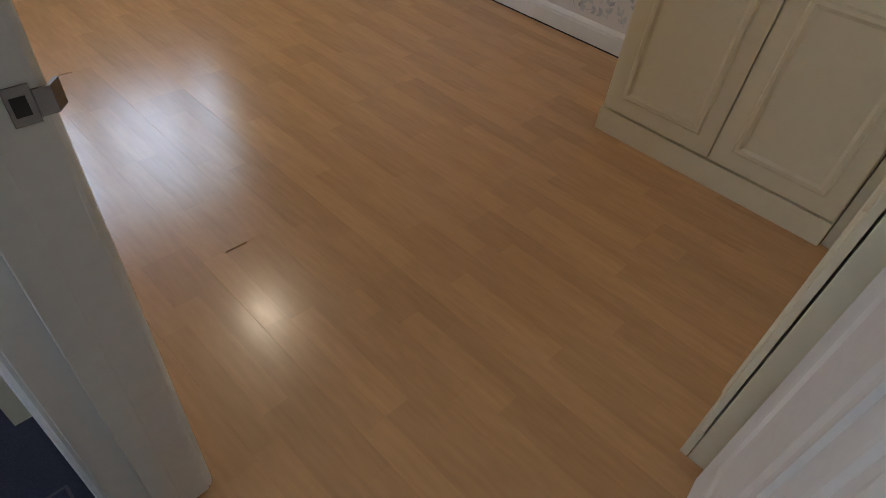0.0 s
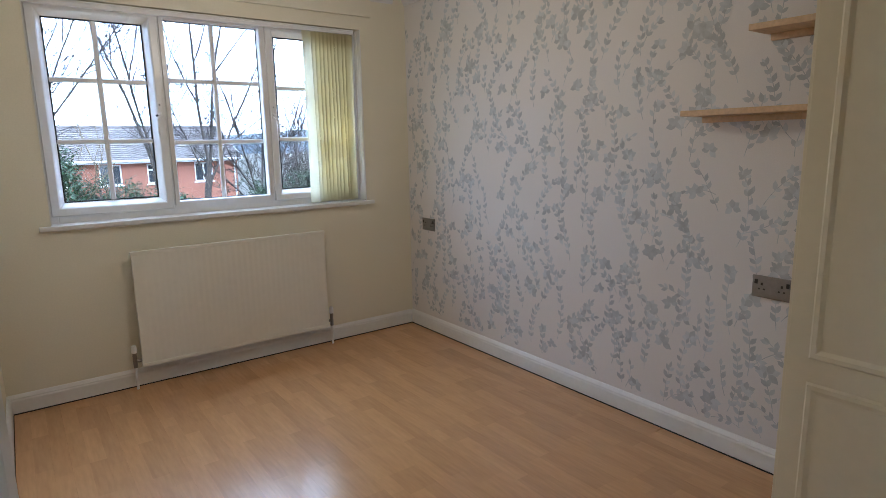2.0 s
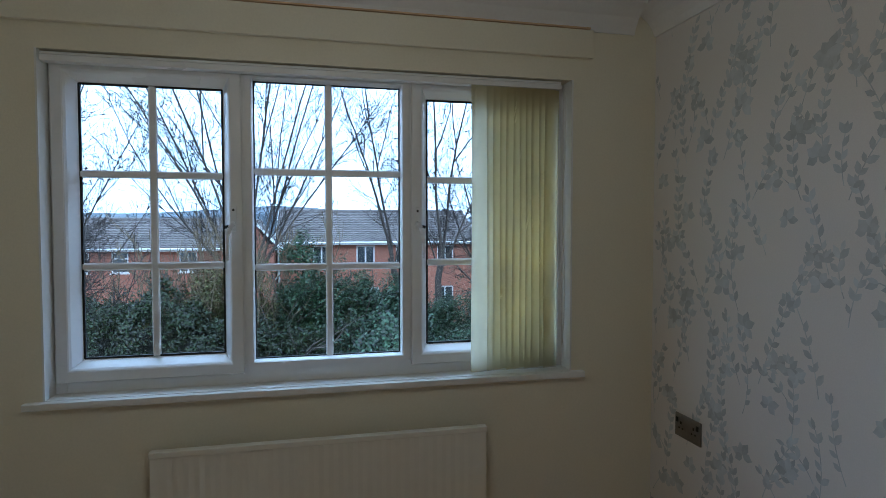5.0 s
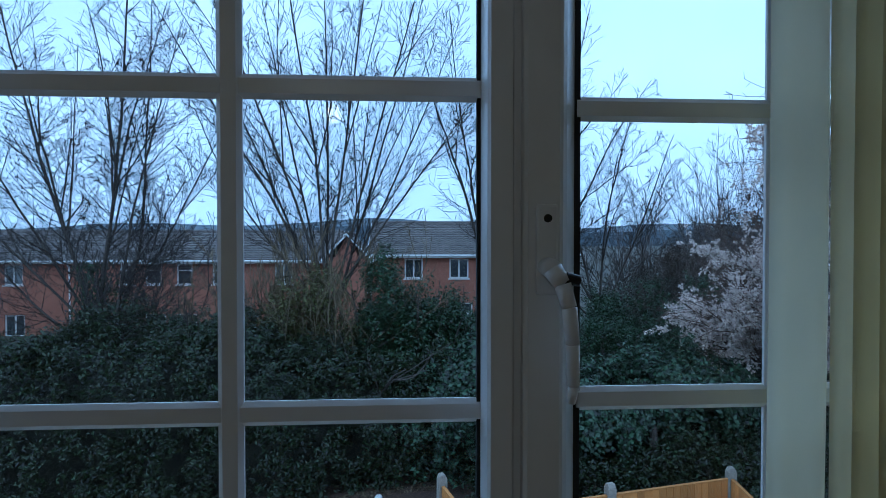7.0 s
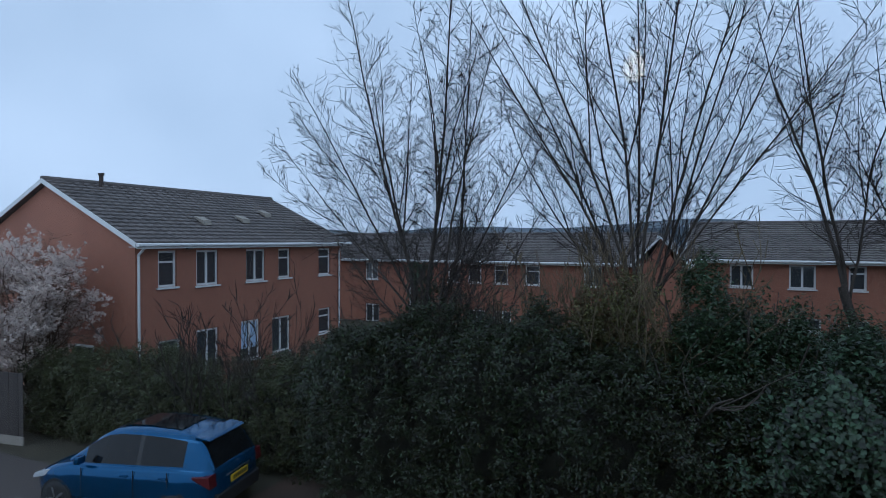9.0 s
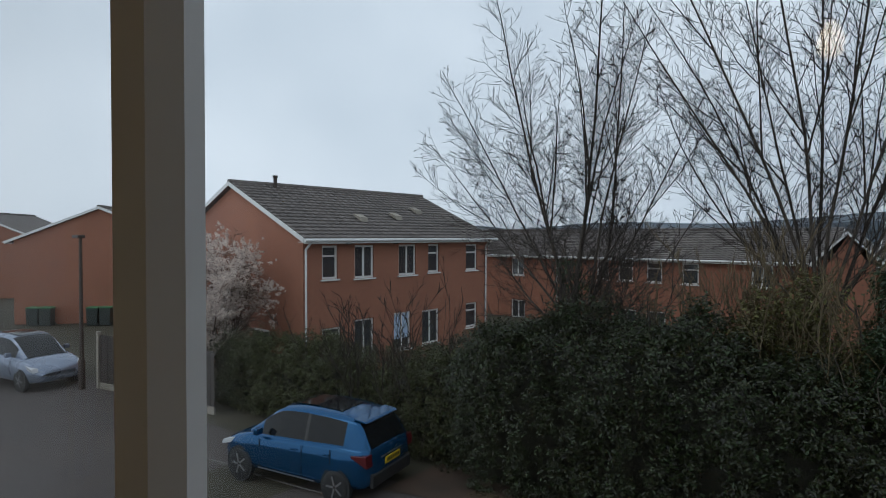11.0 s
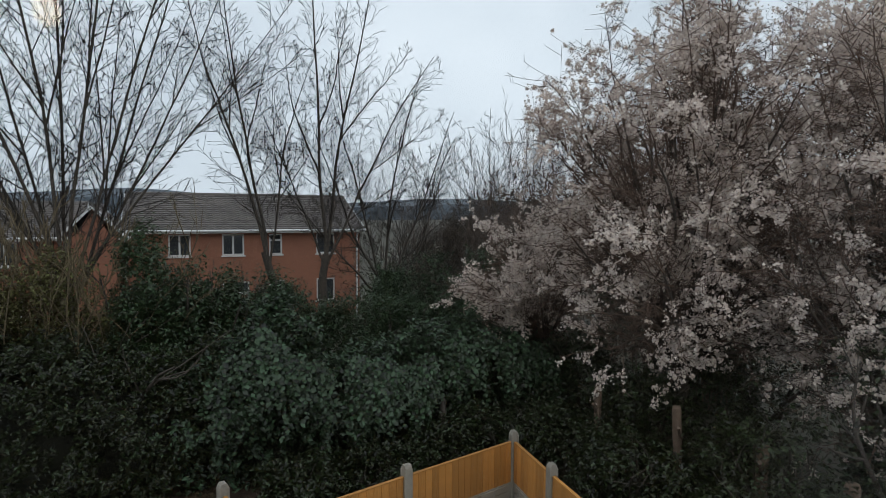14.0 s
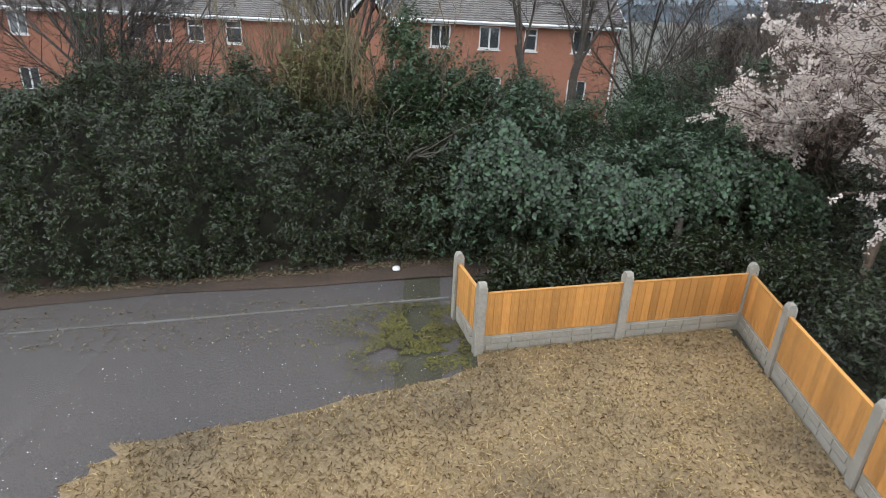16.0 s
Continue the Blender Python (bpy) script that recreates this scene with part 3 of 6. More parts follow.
part("pull_cord", merge(*[cyl(0.0018, 0.0018, (-0.402 + 0.006 * math.sin(k * 0.9), -0.020, 2.06 - k * 0.09), (-0.402 + 0.006 * math.sin((k + 1) * 0.9), -0.020, 1.97 - k * 0.09), 6) for k in range(11)]), M["flex"], blind)

# ---- radiator ----
rad = thing("radiator", "cream enamelled panel radiator on the wall under the window", "radiator")
rx0, rx1, rz0, rz1 = -1.872, -0.735, 0.135, 0.785
panel = bmesh.new()
nx = 68
front = []
for i in range(nx + 1):
    x = rx0 + (rx1 - rx0) * i / nx
    groove = 0.0007 if (i % 2 == 0 and 2 < i < nx - 2) else 0.0
    front.append((x, -0.088 + groove))
for zz0, zz1 in ((rz0, rz1),):
    a = [panel.verts.new((x, y, zz0)) for x, y in front]
    b = [panel.verts.new((x, y, zz1)) for x, y in front]
    c = [panel.verts.new((x, -0.070, zz0)) for x, _ in front]
    d = [panel.verts.new((x, -0.070, zz1)) for x, _ in front]
    for i in range(nx):
        panel.faces.new((a[i], a[i + 1], b[i + 1], b[i]))
        panel.faces.new((b[i], b[i + 1], d[i + 1], d[i]))
        panel.faces.new((c[i + 1], c[i], d[i], d[i + 1]))
        panel.faces.new((a[i + 1], a[i], c[i], c[i + 1]))
    panel.faces.new((a[0], b[0], d[0], c[0]))
    panel.faces.new((b[-1], a[-1], c[-1], d[-1]))
part("front_panel", panel, M["radiator"], rad)
part("edge_rail", boxes((rx0 - 0.004, rx1 + 0.004, -0.092, -0.060, rz1 - 0.016, rz1 + 0.004)), M["radiator"], rad, "", 0.003)
part("edge_rail", boxes((rx0 - 0.004, rx1 + 0.004, -0.092, -0.060, rz0 - 0.004, rz0 + 0.016)), M["radiator"], rad, "", 0.003)
part("back_panel", boxes((rx0 + 0.01, rx1 - 0.01, -0.045, -0.030, rz0 + 0.02, rz1 - 0.02)), M["radiator"], rad)
for x in (rx0 + 0.15, rx1 - 0.15):
    part("wall_bracket", boxes((x - 0.02, x + 0.02, -0.055, -0.001, rz0 + 0.05, rz1 - 0.05)), M["radiator"], rad)
for x, s in ((rx0 - 0.035, 1), (rx1 + 0.035, -1)):
    v = part("valve", merge(cyl(0.011, 0.011, (x, -0.06, 0.128), (x, -0.06, 0.215), 12), cyl(0.009, 0.009, (x, -0.06, 0.165), (x + s * 0.045, -0.06, 0.165), 10)), M["steel"], rad, "plated valve with white cap")
    part("valve_cap", lathe([(0.014, 0), (0.015, 0.02), (0.013, 0.04), (0.006, 0.045)], 14, pose(x, -0.06, 0.215)), M["upvc"], v)
    part("pipe", cyl(0.0075, 0.0075, (x, -0.06, 0.0), (x, -0.06, 0.13), 10), M["gloss"], rad)

# ---- pendant bulb ----
pendant = thing("pendant_light", "bare lit bulb hanging on a white flex", "pendant light", (-1.36, -1.34, 0))
part("ceiling_rose", lathe([(0.045, H - 0.001), (0.045, H - 0.012), (0.030, H - 0.022), (0.010, H - 0.030)][::-1], 20), M["flex"], pendant)
part("flex", cyl(0.003, 0.003, (0, 0, 2.125), (0, 0, H - 0.028), 8), M["flex"], pendant)
part("bulb_holder", lathe([(0.012, 2.140), (0.019, 2.118), (0.020, 2.07), (0.016, 2.062), (0.016, 2.050)][::-1], 16), M["flex"], pendant, "white lampholder")
part("bulb", lathe([(0.011, 2.052), (0.014, 2.042), (0.023, 2.022), (0.027, 2.006), (0.025, 1.990), (0.016, 1.978), (0.004, 1.974)][::-1], 20), M["bulb"], pendant, "glowing frosted bulb", 0, True).visible_shadow = False

# ---- sockets, shelves ----
def socket_plate(name, y, z, w, h, gangs, label):
    s = thing(name, label, "wall socket", (0, y, z))
    part("face_plate", boxes((-0.008, -0.0005, -w / 2, w / 2, -h / 2, h / 2)), M["steel"], s, "", 0.002)
    for g in range(gangs):
        yc = (g - (gangs - 1) / 2) * w / gangs
        part("pin_hole", boxes((-0.0095, -0.0085, yc - 0.004, yc + 0.004, 0.006, 0.016), (-0.0095, -0.0085, yc - 0.013, yc - 0.006, -0.012, -0.006), (-0.0095, -0.0085, yc + 0.006, yc + 0.013, -0.012, -0.006)), M["black"], s)
        part("rocker", boxes((-0.0115, -0.0085, yc - 0.006 + 0.022 * (1 if g else -1), yc + 0.006 + 0.022 * (1 if g else -1), 0.010, 0.028)), M["black"], s, "", 0.0008)
    return s
socket_plate("wall_socket", -0.245, 0.775, 0.146, 0.086, 2, "brushed steel double wall socket on the papered wall")
socket_plate("wall_socket", -2.578, 0.760, 0.150, 0.088, 2, "brushed steel double wall socket near the wardrobe")
for y0, z in ((-2.235, 1.440), (-2.485, 1.730)):
    s = thing("floating_shelf", "short pale pine floating shelf on the papered wall", "shelf", group="pine shelves")
    part("shelf_board", boxes((-0.15, -0.001, -2.86, y0, z - 0.011, z + 0.011)), M["pine"], s, "", 0.002)
    part("wall_batten", boxes((-0.020, -0.001, -2.84, y0 - 0.02, z - 0.036, z - 0.012)), M["pine"], s)

# ---- fitted wardrobes along the papered wall ----
RAIL = 0.70
def wardrobe(y1, y0, doors, label, at=(0, 0, 0), rz=0):
    w = thing("wardrobe", label, "wardrobe", at, rz, "fitted wardrobes")
    x0 = -0.600
    part("carcass", boxes((x0, -0.002, y0 + 0.001, y1 - 0.001, 0.0, 2.30)), M["wardrobe"], w, "", 0.002)
    part("plinth", boxes((x0 - 0.020, x0 - 0.002, y0 + 0.001, y1 - 0.001, 0.0, 0.090)), M["wardrobe"], w, "", 0.002)
    for k in range(doors):
        a = y1 - 0.012 - (y1 - y0 - 0.014) * k / doors - 0.003
        b = y1 - 0.012 - (y1 - y0 - 0.014) * (k + 1) / doors + 0.003
        d = part("door", boxes((x0 - 0.018, x0 - 0.004, b, a, 0.098, 2.28)), M["wardrobe"], w, "", 0.002)
        for z0, z1 in ((0.165, RAIL - 0.04), (RAIL + 0.04, 2.21)):
            yy0, yy1 = b + 0.062, a - 0.062
            # sunk field with a sloping moulding round it
            m_ = bmesh.new()
            loops = []
            for inset, dep in ((-0.006, 0.0), (0.0, 0.006), (0.012, 0.007), (0.024, 0.0015), (0.03, 0.001)):
                loops.append([m_.verts.new((x0 - 0.0185 - dep, p, q)) for p, q in ((yy0 + inset, z0 + inset), (yy1 - inset, z0 + inset), (yy1 - inset, z1 - inset), (yy0 + inset, z1 - inset))])
            for l0, l1 in zip(loops, loops[1:]):
                for i in range(4):
                    m_.faces.new((l0[i], l0[(i + 1) % 4], l1[(i + 1) % 4], l1[i]))
            m_.faces.new(loops[-1])
            bmesh.ops.recalc_face_normals(m_, faces=m_.faces[:])
            part("door_panel", m_, M["wardrobe"], d)
        part("door_knob", lathe([(0.006, 0), (0.006, 0.012), (0.013, 0.018), (0.012, 0.026), (0.004, 0.029)], 14, pose(x0 - 0.018, (b + 0.03) if k == 0 else (a - 0.03), 1.10, 0, -90, 0)), M["brass"], d, "small brass knob")
    return w
wardrobe(-2.885, -3.745, 2, "ivory two-door wardrobe with moulded panel doors")
wardrobe(-0.625, -1.597, 2, "ivory wardrobe along the back wall behind the door", (0, -4.402, 0), -90)
structure("trim_filler", boxes((-0.60, -0.002, SY + 0.002, -3.748, 0, 2.30)), M["wardrobe"], "ivory corner filler between the wardrobes", "filler panel")

# ---- doorway: lining, moulded architraves, latch keep, open panelled door ----
structure("trim_door_lining", boxes((HX - 0.004, PX + 0.004, DJ1, DJ1 + 0.03, 0, 2.03), (HX - 0.004, PX + 0.004, DJ0 - 0.03, DJ0, 0, 2.03), (HX - 0.004, PX + 0.004, DJ0, DJ1, 2.03, 2.06), (-2.470, -2.430, DJ1 - 0.012, DJ1, 0, 2.02), (-2.470, -2.430, DJ0, DJ0 + 0.012, 0, 2.02)), M["gloss"], "white gloss painted door lining with stops", "door lining", 0.002)
def architrave(face, s):
    prof = [(0, 0), (0.060, 0), (0.060, 0.010), (0.050, 0.016), (0.030, 0.013), (0.016, 0.018), (0.005, 0.014), (0, 0.008)]
    out = []
    for y, g in ((DJ1 + 0.006, 1), (DJ0 - 0.006, -1)):
        out.append(prism([(face + s * v, y + g * u) for u, v in prof], "z", 0.0, 2.10))
    out.append(prism([(face + s * v, 2.036 + u) for u, v in prof], "y", DJ0 - 0.006, DJ1 + 0.006))
    return merge(*out)
structure("trim_architrave_landing", architrave(HX - 0.001, -1), M["gloss"], "white moulded architrave on the landing side", "architrave")
structure("trim_architrave_room", architrave(PX + 0.001, 1), M["gloss"], "white moulded architrave on the bedroom side", "architrave")
keep = thing("latch_keep", "worn steel latch keep on the door lining", "latch keep", (0, 0, 0))
part("keep_plate", boxes((-2.408, -2.384, DJ1 - 0.0025, DJ1 - 0.0005, 0.832, 0.872)), M["steel"], keep, "", 0.0006)
part("keep_hole", boxes((-2.404, -2.390, DJ1 - 0.0032, DJ1 - 0.0027, 0.842, 0.862)), M["black"], keep)
part("keep_lip", prism([(-2.384, DJ1 - 0.005), (-2.368, DJ1 - 0.005), (-2.356, DJ1 + 0.008), (-2.360, DJ1 + 0.010), (-2.370, DJ1 - 0.002), (-2.384, DJ1 - 0.002)], "z", 0.838, 0.866), M["steel"], keep)
def panelled_door():
    d = thing("door_1", "white moulded panel door standing wide open", "door", (-2.362, -3.945, 0.008), 6.9, kind="structure")
    # hinge at the origin, leaf along +x, landing face towards +y
    W, T, HH = 0.735, 0.036, 2.005
    slab = part("leaf", boxes((0.002, W, -T / 2, T / 2, 0, HH)), M["gloss"], d, "white painted leaf with a cream edge", 0.003)
    part("leaf_edge", boxes((W + 0.0005, W + 0.003, -T / 2 + 0.001, T / 2 - 0.001, 0.001, HH - 0.001)), M["wardrobe"], d, "yellowed cream painted edge")
    for face in (1, -1):
        for x0, x1, z0, z1 in ((0.09, 0.335, 0.20, 0.82), (0.40, 0.645, 0.20, 0.82), (0.09, 0.335, 0.98, 1.58), (0.40, 0.645, 0.98, 1.58), (0.09, 0.335, 1.68, 1.90), (0.40, 0.645, 1.68, 1.90)):
            m_ = bmesh.new()
            loops = []
            for inset, dep in ((0, 0.0005), (0.006, 0.007), (0.016, 0.006), (0.026, 0.001), (0.045, 0.001), (0.060, 0.005)):
                loops.append([m_.verts.new((p, face * (T / 2 + dep), q)) for p, q in ((x0 + inset, z0 + inset), (x1 - inset, z0 + inset), (x1 - inset, z1 - inset), (x0 + inset, z1 - inset))])
            for l0, l1 in zip(loops, loops[1:]):
                for i in range(4):
                    m_.faces.new((l0[i], l0[(i + 1) % 4], l1[(i + 1) % 4], l1[i]))
            m_.faces.new(loops[-1])
            bmesh.ops.recalc_face_normals(m_, faces=m_.faces[:])
            part("raised_panel", m_, M["gloss"], slab)
    for face in (1, -1):
        part("door_handle", merge(boxes((W - 0.075, W - 0.035, face * T / 2, face * (T / 2 + 0.006), 0.94, 1.08)), cyl(0.008, 0.008, (W - 0.055, face * T / 2, 1.03), (W - 0.055, face * (T / 2 + 0.03), 1.03), 10), cyl(0.009, 0.007, (W - 0.055, face * (T / 2 + 0.03), 1.03), (W - 0.165, face * (T / 2 + 0.03), 1.028), 10)), M["brass"], slab, "brass lever handle")
    for z in (0.2, 1.0, 1.8):
        part("hinge", cyl(0.007, 0.007, (0, -T / 2 - 0.002, z), (0, -T / 2 - 0.002, z + 0.075), 10), M["brass"], d)
panelled_door()

# landing carpet with raised square spirals, and the threshold strip
carpet = structure("floor_landing", boxes((-4.0, -2.475, -5.0, -1.2, -0.06, 0.004)), M["carpet"], "dark navy landing carpet with grey square motifs", "carpet")
def spiral(cx, cy, s, m):
    pts = [(-s, -s), (s, -s), (s, s), (-s * 0.35, s), (-s * 0.35, -s * 0.25), (s * 0.35, -s * 0.25)]
    out, w = [], s * 0.22
    for (x0, y0), (x1, y1) in zip(pts, pts[1:]):
        out.append((min(x0, x1) - w / 2, max(x0, x1) + w / 2, min(y0, y1) - w / 2, max(y0, y1) + w / 2, 0.0045, 0.0065))
    return boxes(*out, m=pose(cx, cy, 0, 0, 0, m))
for i in range(7):
    for j in range(14):
        x, y = -2.60 - i * 0.19 - (j % 2) * 0.095, -1.5 - j * 0.19
        if x > -3.85 and y > -4.6:
            part("carpet_motif", spiral(x, y, 0.026, 90 * ((i + j) % 4)), M["carpet2"], carpet)
structure("trim_threshold", prism([(-2.482, 0.0045), (-2.482, 0.007), (-2.470, 0.011), (-2.450, 0.011), (-2.438, 0.007), (-2.438, 0.0045)], "y", DJ0 + 0.001, DJ1 - 0.001), M["brass"], "brass threshold strip in the doorway", "threshold")
structure("subfloor", boxes((-2.9, 0.2, SY - 0.2, 0.0, -0.25, -0.0085)), M["under"], "dark underlay below the laminate", "floor")

# ---- laminate floor: three-strip boards along the room ----
floor = tagged(new("floor"), "beech laminate floor of three-strip boards", "floor", "", "structure")
BW, BL = 0.195, 1.20
def board_mesh(seed, length):
    rnd = random.Random(seed)
    dims = []
    sw = BW / 3
    for k in range(3):
        y = 0.0
        cut = rnd.uniform(0.12, 0.40)
        while y < length - 0.01:
            e = min(length, y + cut)
            dims.append((k * sw + 0.00005, (k + 1) * sw - 0.00005, y + 0.00005, e - 0.00005, -0.008, 0.0))
            y, cut = e, rnd.uniform(0.30, 0.42)
    bm = boxes(*dims)
    mesh = bpy.data.meshes.new("board")
    bm.to_mesh(mesh)
    bm.free()
    mesh.materials.append(M["beech"])
    return mesh
board_kinds = [board_mesh(s, BL) for s in range(8)]
rnd_f = random.Random(3)
col = 0
x = -2.478
while x < -0.01:
    y = SY + 0.01 - rnd_f.uniform(0.0, 1.1)
    while y < -0.02:
        y0, y1 = max(y, SY + 0.005), min(y + BL, -0.004)
        if y1 - y0 > BL - 0.001:
            ob = new("floor_board", rnd_f.choice(board_kinds))
        elif y1 - y0 > 0.03:
            ob = new("floor_board", board_mesh(rnd_f.randint(100, 999), y1 - y0))
        else:
            ob = None
        if ob:
            ob.parent = floor
            ob.location = (x, y0, 0)
        y += BL + 0.0002
    x += BW + 0.0002

# ---- outside: the ground is one sheet that falls away to the left and behind the hedge ----
def sheet(name, xs, ys, lift, material, label, category):
    bm = bmesh.new()
    grid = [[bm.verts.new((x, y, ground_z(x, y) + lift)) for y in ys] for x in xs]
    for i in range(len(xs) - 1):
        for j in range(len(ys) - 1):
            bm.faces.new((grid[i][j], grid[i + 1][j], grid[i + 1][j + 1], grid[i][j + 1]))
    return structure(name, bm, material, label, category)
gx = [-2000, -500, -120, -60, -40, -30, -24, -20, -17, -16, -15, -14, -13, -10, -7, -4, -1, 2, 5, 8, 12, 20, 40, 120, 500, 2000]
gy = [0.27, 3, 6, 9, 12, 13.5, 17, 20, 25, 30, 40, 60, 120, 500, 2500]
sheet("ground", gx, gy, 0.0, M["field"], "rough grassy ground reaching the horizon", "ground")

def road_far(x):
    return 9.05 + 0.125 * x if x > -9 else 7.925 + 0.05 * (x + 9)
def strip(name, xs, lo, hi, lift, material, label, category, rows=4):
    bm = bmesh.new()
    grid = []
    for x in xs:
        a, b = lo(x), hi(x)
        grid.append([bm.verts.new((x, a + (b - a) * j / rows, ground_z(x) + lift)) for j in range(rows + 1)])
    for p, q in zip(grid, grid[1:]):
        for j in range(rows):
            bm.faces.new((p[j], q[j], q[j + 1], p[j + 1]))
    return structure(name, bm, material, label, category)
xs_road = [-60, -40, -30, -24, -20, -17, -14, -12, -9, -6, -4, -2, -0.6]
strip("road", xs_road, lambda x: 0.3, road_far, 0.012, M["tarmac"], "worn dark tarmac yard and drive", "road")
strip("ground_bed", [-9, -7, -5, -3, -1, 1, 3, 5], lambda x: road_far(min(x, -0.6)) - 0.35 + 0.12 * math.sin(x * 2.3), lambda x: road_far(x) + 1.2, 0.026, M["soil"], "leaf-littered soil along the hedge foot", "soil")

# lawn with a wandering edge
def lawn_left(y):
    return -4.15 + 0.28 * max(0, y - 3.9) + (0.9 * max(0, y - 4.55) ** 0.8 * 2.6 if y > 4.55 else 0) + 0.10 * math.sin(y * 9) + 0.07 * math.sin(y * 23 + 1) + 0.05 * math.sin(y * 41)
bm = bmesh.new()
prev = None
ys = np.linspace(0.35, 6.3, 48)
for y in ys:
    a = min(lawn_left(float(y)), -0.40)
    b = 3.0 + 0.075 * (y - 4.2) + 0.02
    cols = [bm.verts.new((a + (b - a) * k / 14, float(y) + (0.075 * (a + (b - a) * k / 14) if y > 5.9 else 0), -2.6 + 0.028 + (0.03 if 0 < k < 14 else 0) * noise.noise((k * 0.7, y, 1)))) for k in range(15)]
    if prev:
        for k in range(14):
            bm.faces.new((prev[k], prev[k + 1], cols[k + 1], cols[k]))
    prev = cols
tip = [bm.verts.new((v.co.x, 6.46 + 0.215 * (v.co.x + 0.39), -2.575)) for v in prev]
for k in range(14):
    bm.faces.new((prev[k], prev[k + 1], tip[k + 1], tip[k]))
structure("lawn", bm, M["lawn"], "dry straw-coloured lawn inside the fence", "lawn")
n = 42000
px_, py_ = RNG.uniform(-4.2, 3.2, n), RNG.uniform(2.0, 7.1, n)
ok = np.array([min(lawn_left(float(y)), -0.40) + 0.03 < x < 3.0 + 0.075 * (y - 4.2) and y < 6.42 + 0.215 * (x + 0.39) for x, y in zip(px_, py_)])
pts = np.stack([px_[ok], py_[ok], np.full(ok.sum(), -2.555)], 1)
gm = leaf_mesh("grass_blades", pts, np.tile([[0.0, -0.3, 0.4]], (len(pts), 1)), 0.055, 0.9, 0.22)
tagged(link_mesh("grass_blades", gm, M["blade"]), "dry straw blades standing in the lawn", "grass", "", "stuff")

mq = RNG.normal(0, 1, (9000, 2)) * [0.55, 0.50] + [-1.05, 6.75]
mq = mq[(mq[:, 0] < -0.45 + 0.1 * (mq[:, 1] - 6.3)) & (mq[:, 1] < 7.6) & (mq[:, 1] > 5.5)]
mq = mq[[noise.noise((x * 3, y * 3, 0)) + 0.5 * noise.noise((x * 9, y * 9, 3)) > -0.12 for x, y in mq]]
tagged(link_mesh("moss", leaf_mesh("moss", np.stack([mq[:, 0], mq[:, 1], np.full(len(mq), -2.584)], 1), np.tile([[0, 0, 1.0]], (len(mq), 1)), 0.032, 0.35, 0.8), M["moss"]), "low moss tufts spreading over tarmac by the fence", "moss", "", "stuff")

# kerb edging between road and yard, laid in short concrete lengths
kerb = tagged(new("kerb"), "low concrete edging across the yard", "kerb", "", "structure")
km = boxes((0.004, 0.906, -0.021, 0.021, -0.05, 0.022))
kerb_mesh = bpy.data.meshes.new("kerb_stone")
bmesh.ops.bevel(km, geom=km.edges[:], offset=0.006, segments=1, affect="EDGES")
km.to_mesh(kerb_mesh)
km.free()
kerb_mesh.materials.append(M["kerb"])
for k in range(14):
    x = -0.70 - 0.905 * (k + 1)
    ob = new("kerb_stone", kerb_mesh)
    ob.parent = kerb
    y = 7.76 + 0.112 * (x + 0.70)
    ob.matrix_world = pose(x, y, ground_z(x) + 0.012, 0, 0, math.degrees(math.atan(0.112))) @ pose(0, 0, 0, 0, math.degrees(-math.atan(0.07)), 0)

pq = RNG.uniform(0, 1, (1500, 2)) * [6.6, 5.2] + [-7.4, 3.4]
pq = pq[[y < 9.0 + 0.125 * x and x < min(lawn_left(float(y)), -0.6) for x, y in pq]]
tagged(link_mesh("fallen_petals", leaf_mesh("fallen_petals", np.stack([pq[:, 0], pq[:, 1], [ground_z(x) + 0.022 for x in pq[:, 0]]], 1), np.tile([[0, 0, 1.0]], (len(pq), 1)), 0.013, 0.15, 0.8), M["petal"]), "pale petals scattered on the tarmac", "petals", "", "stuff")

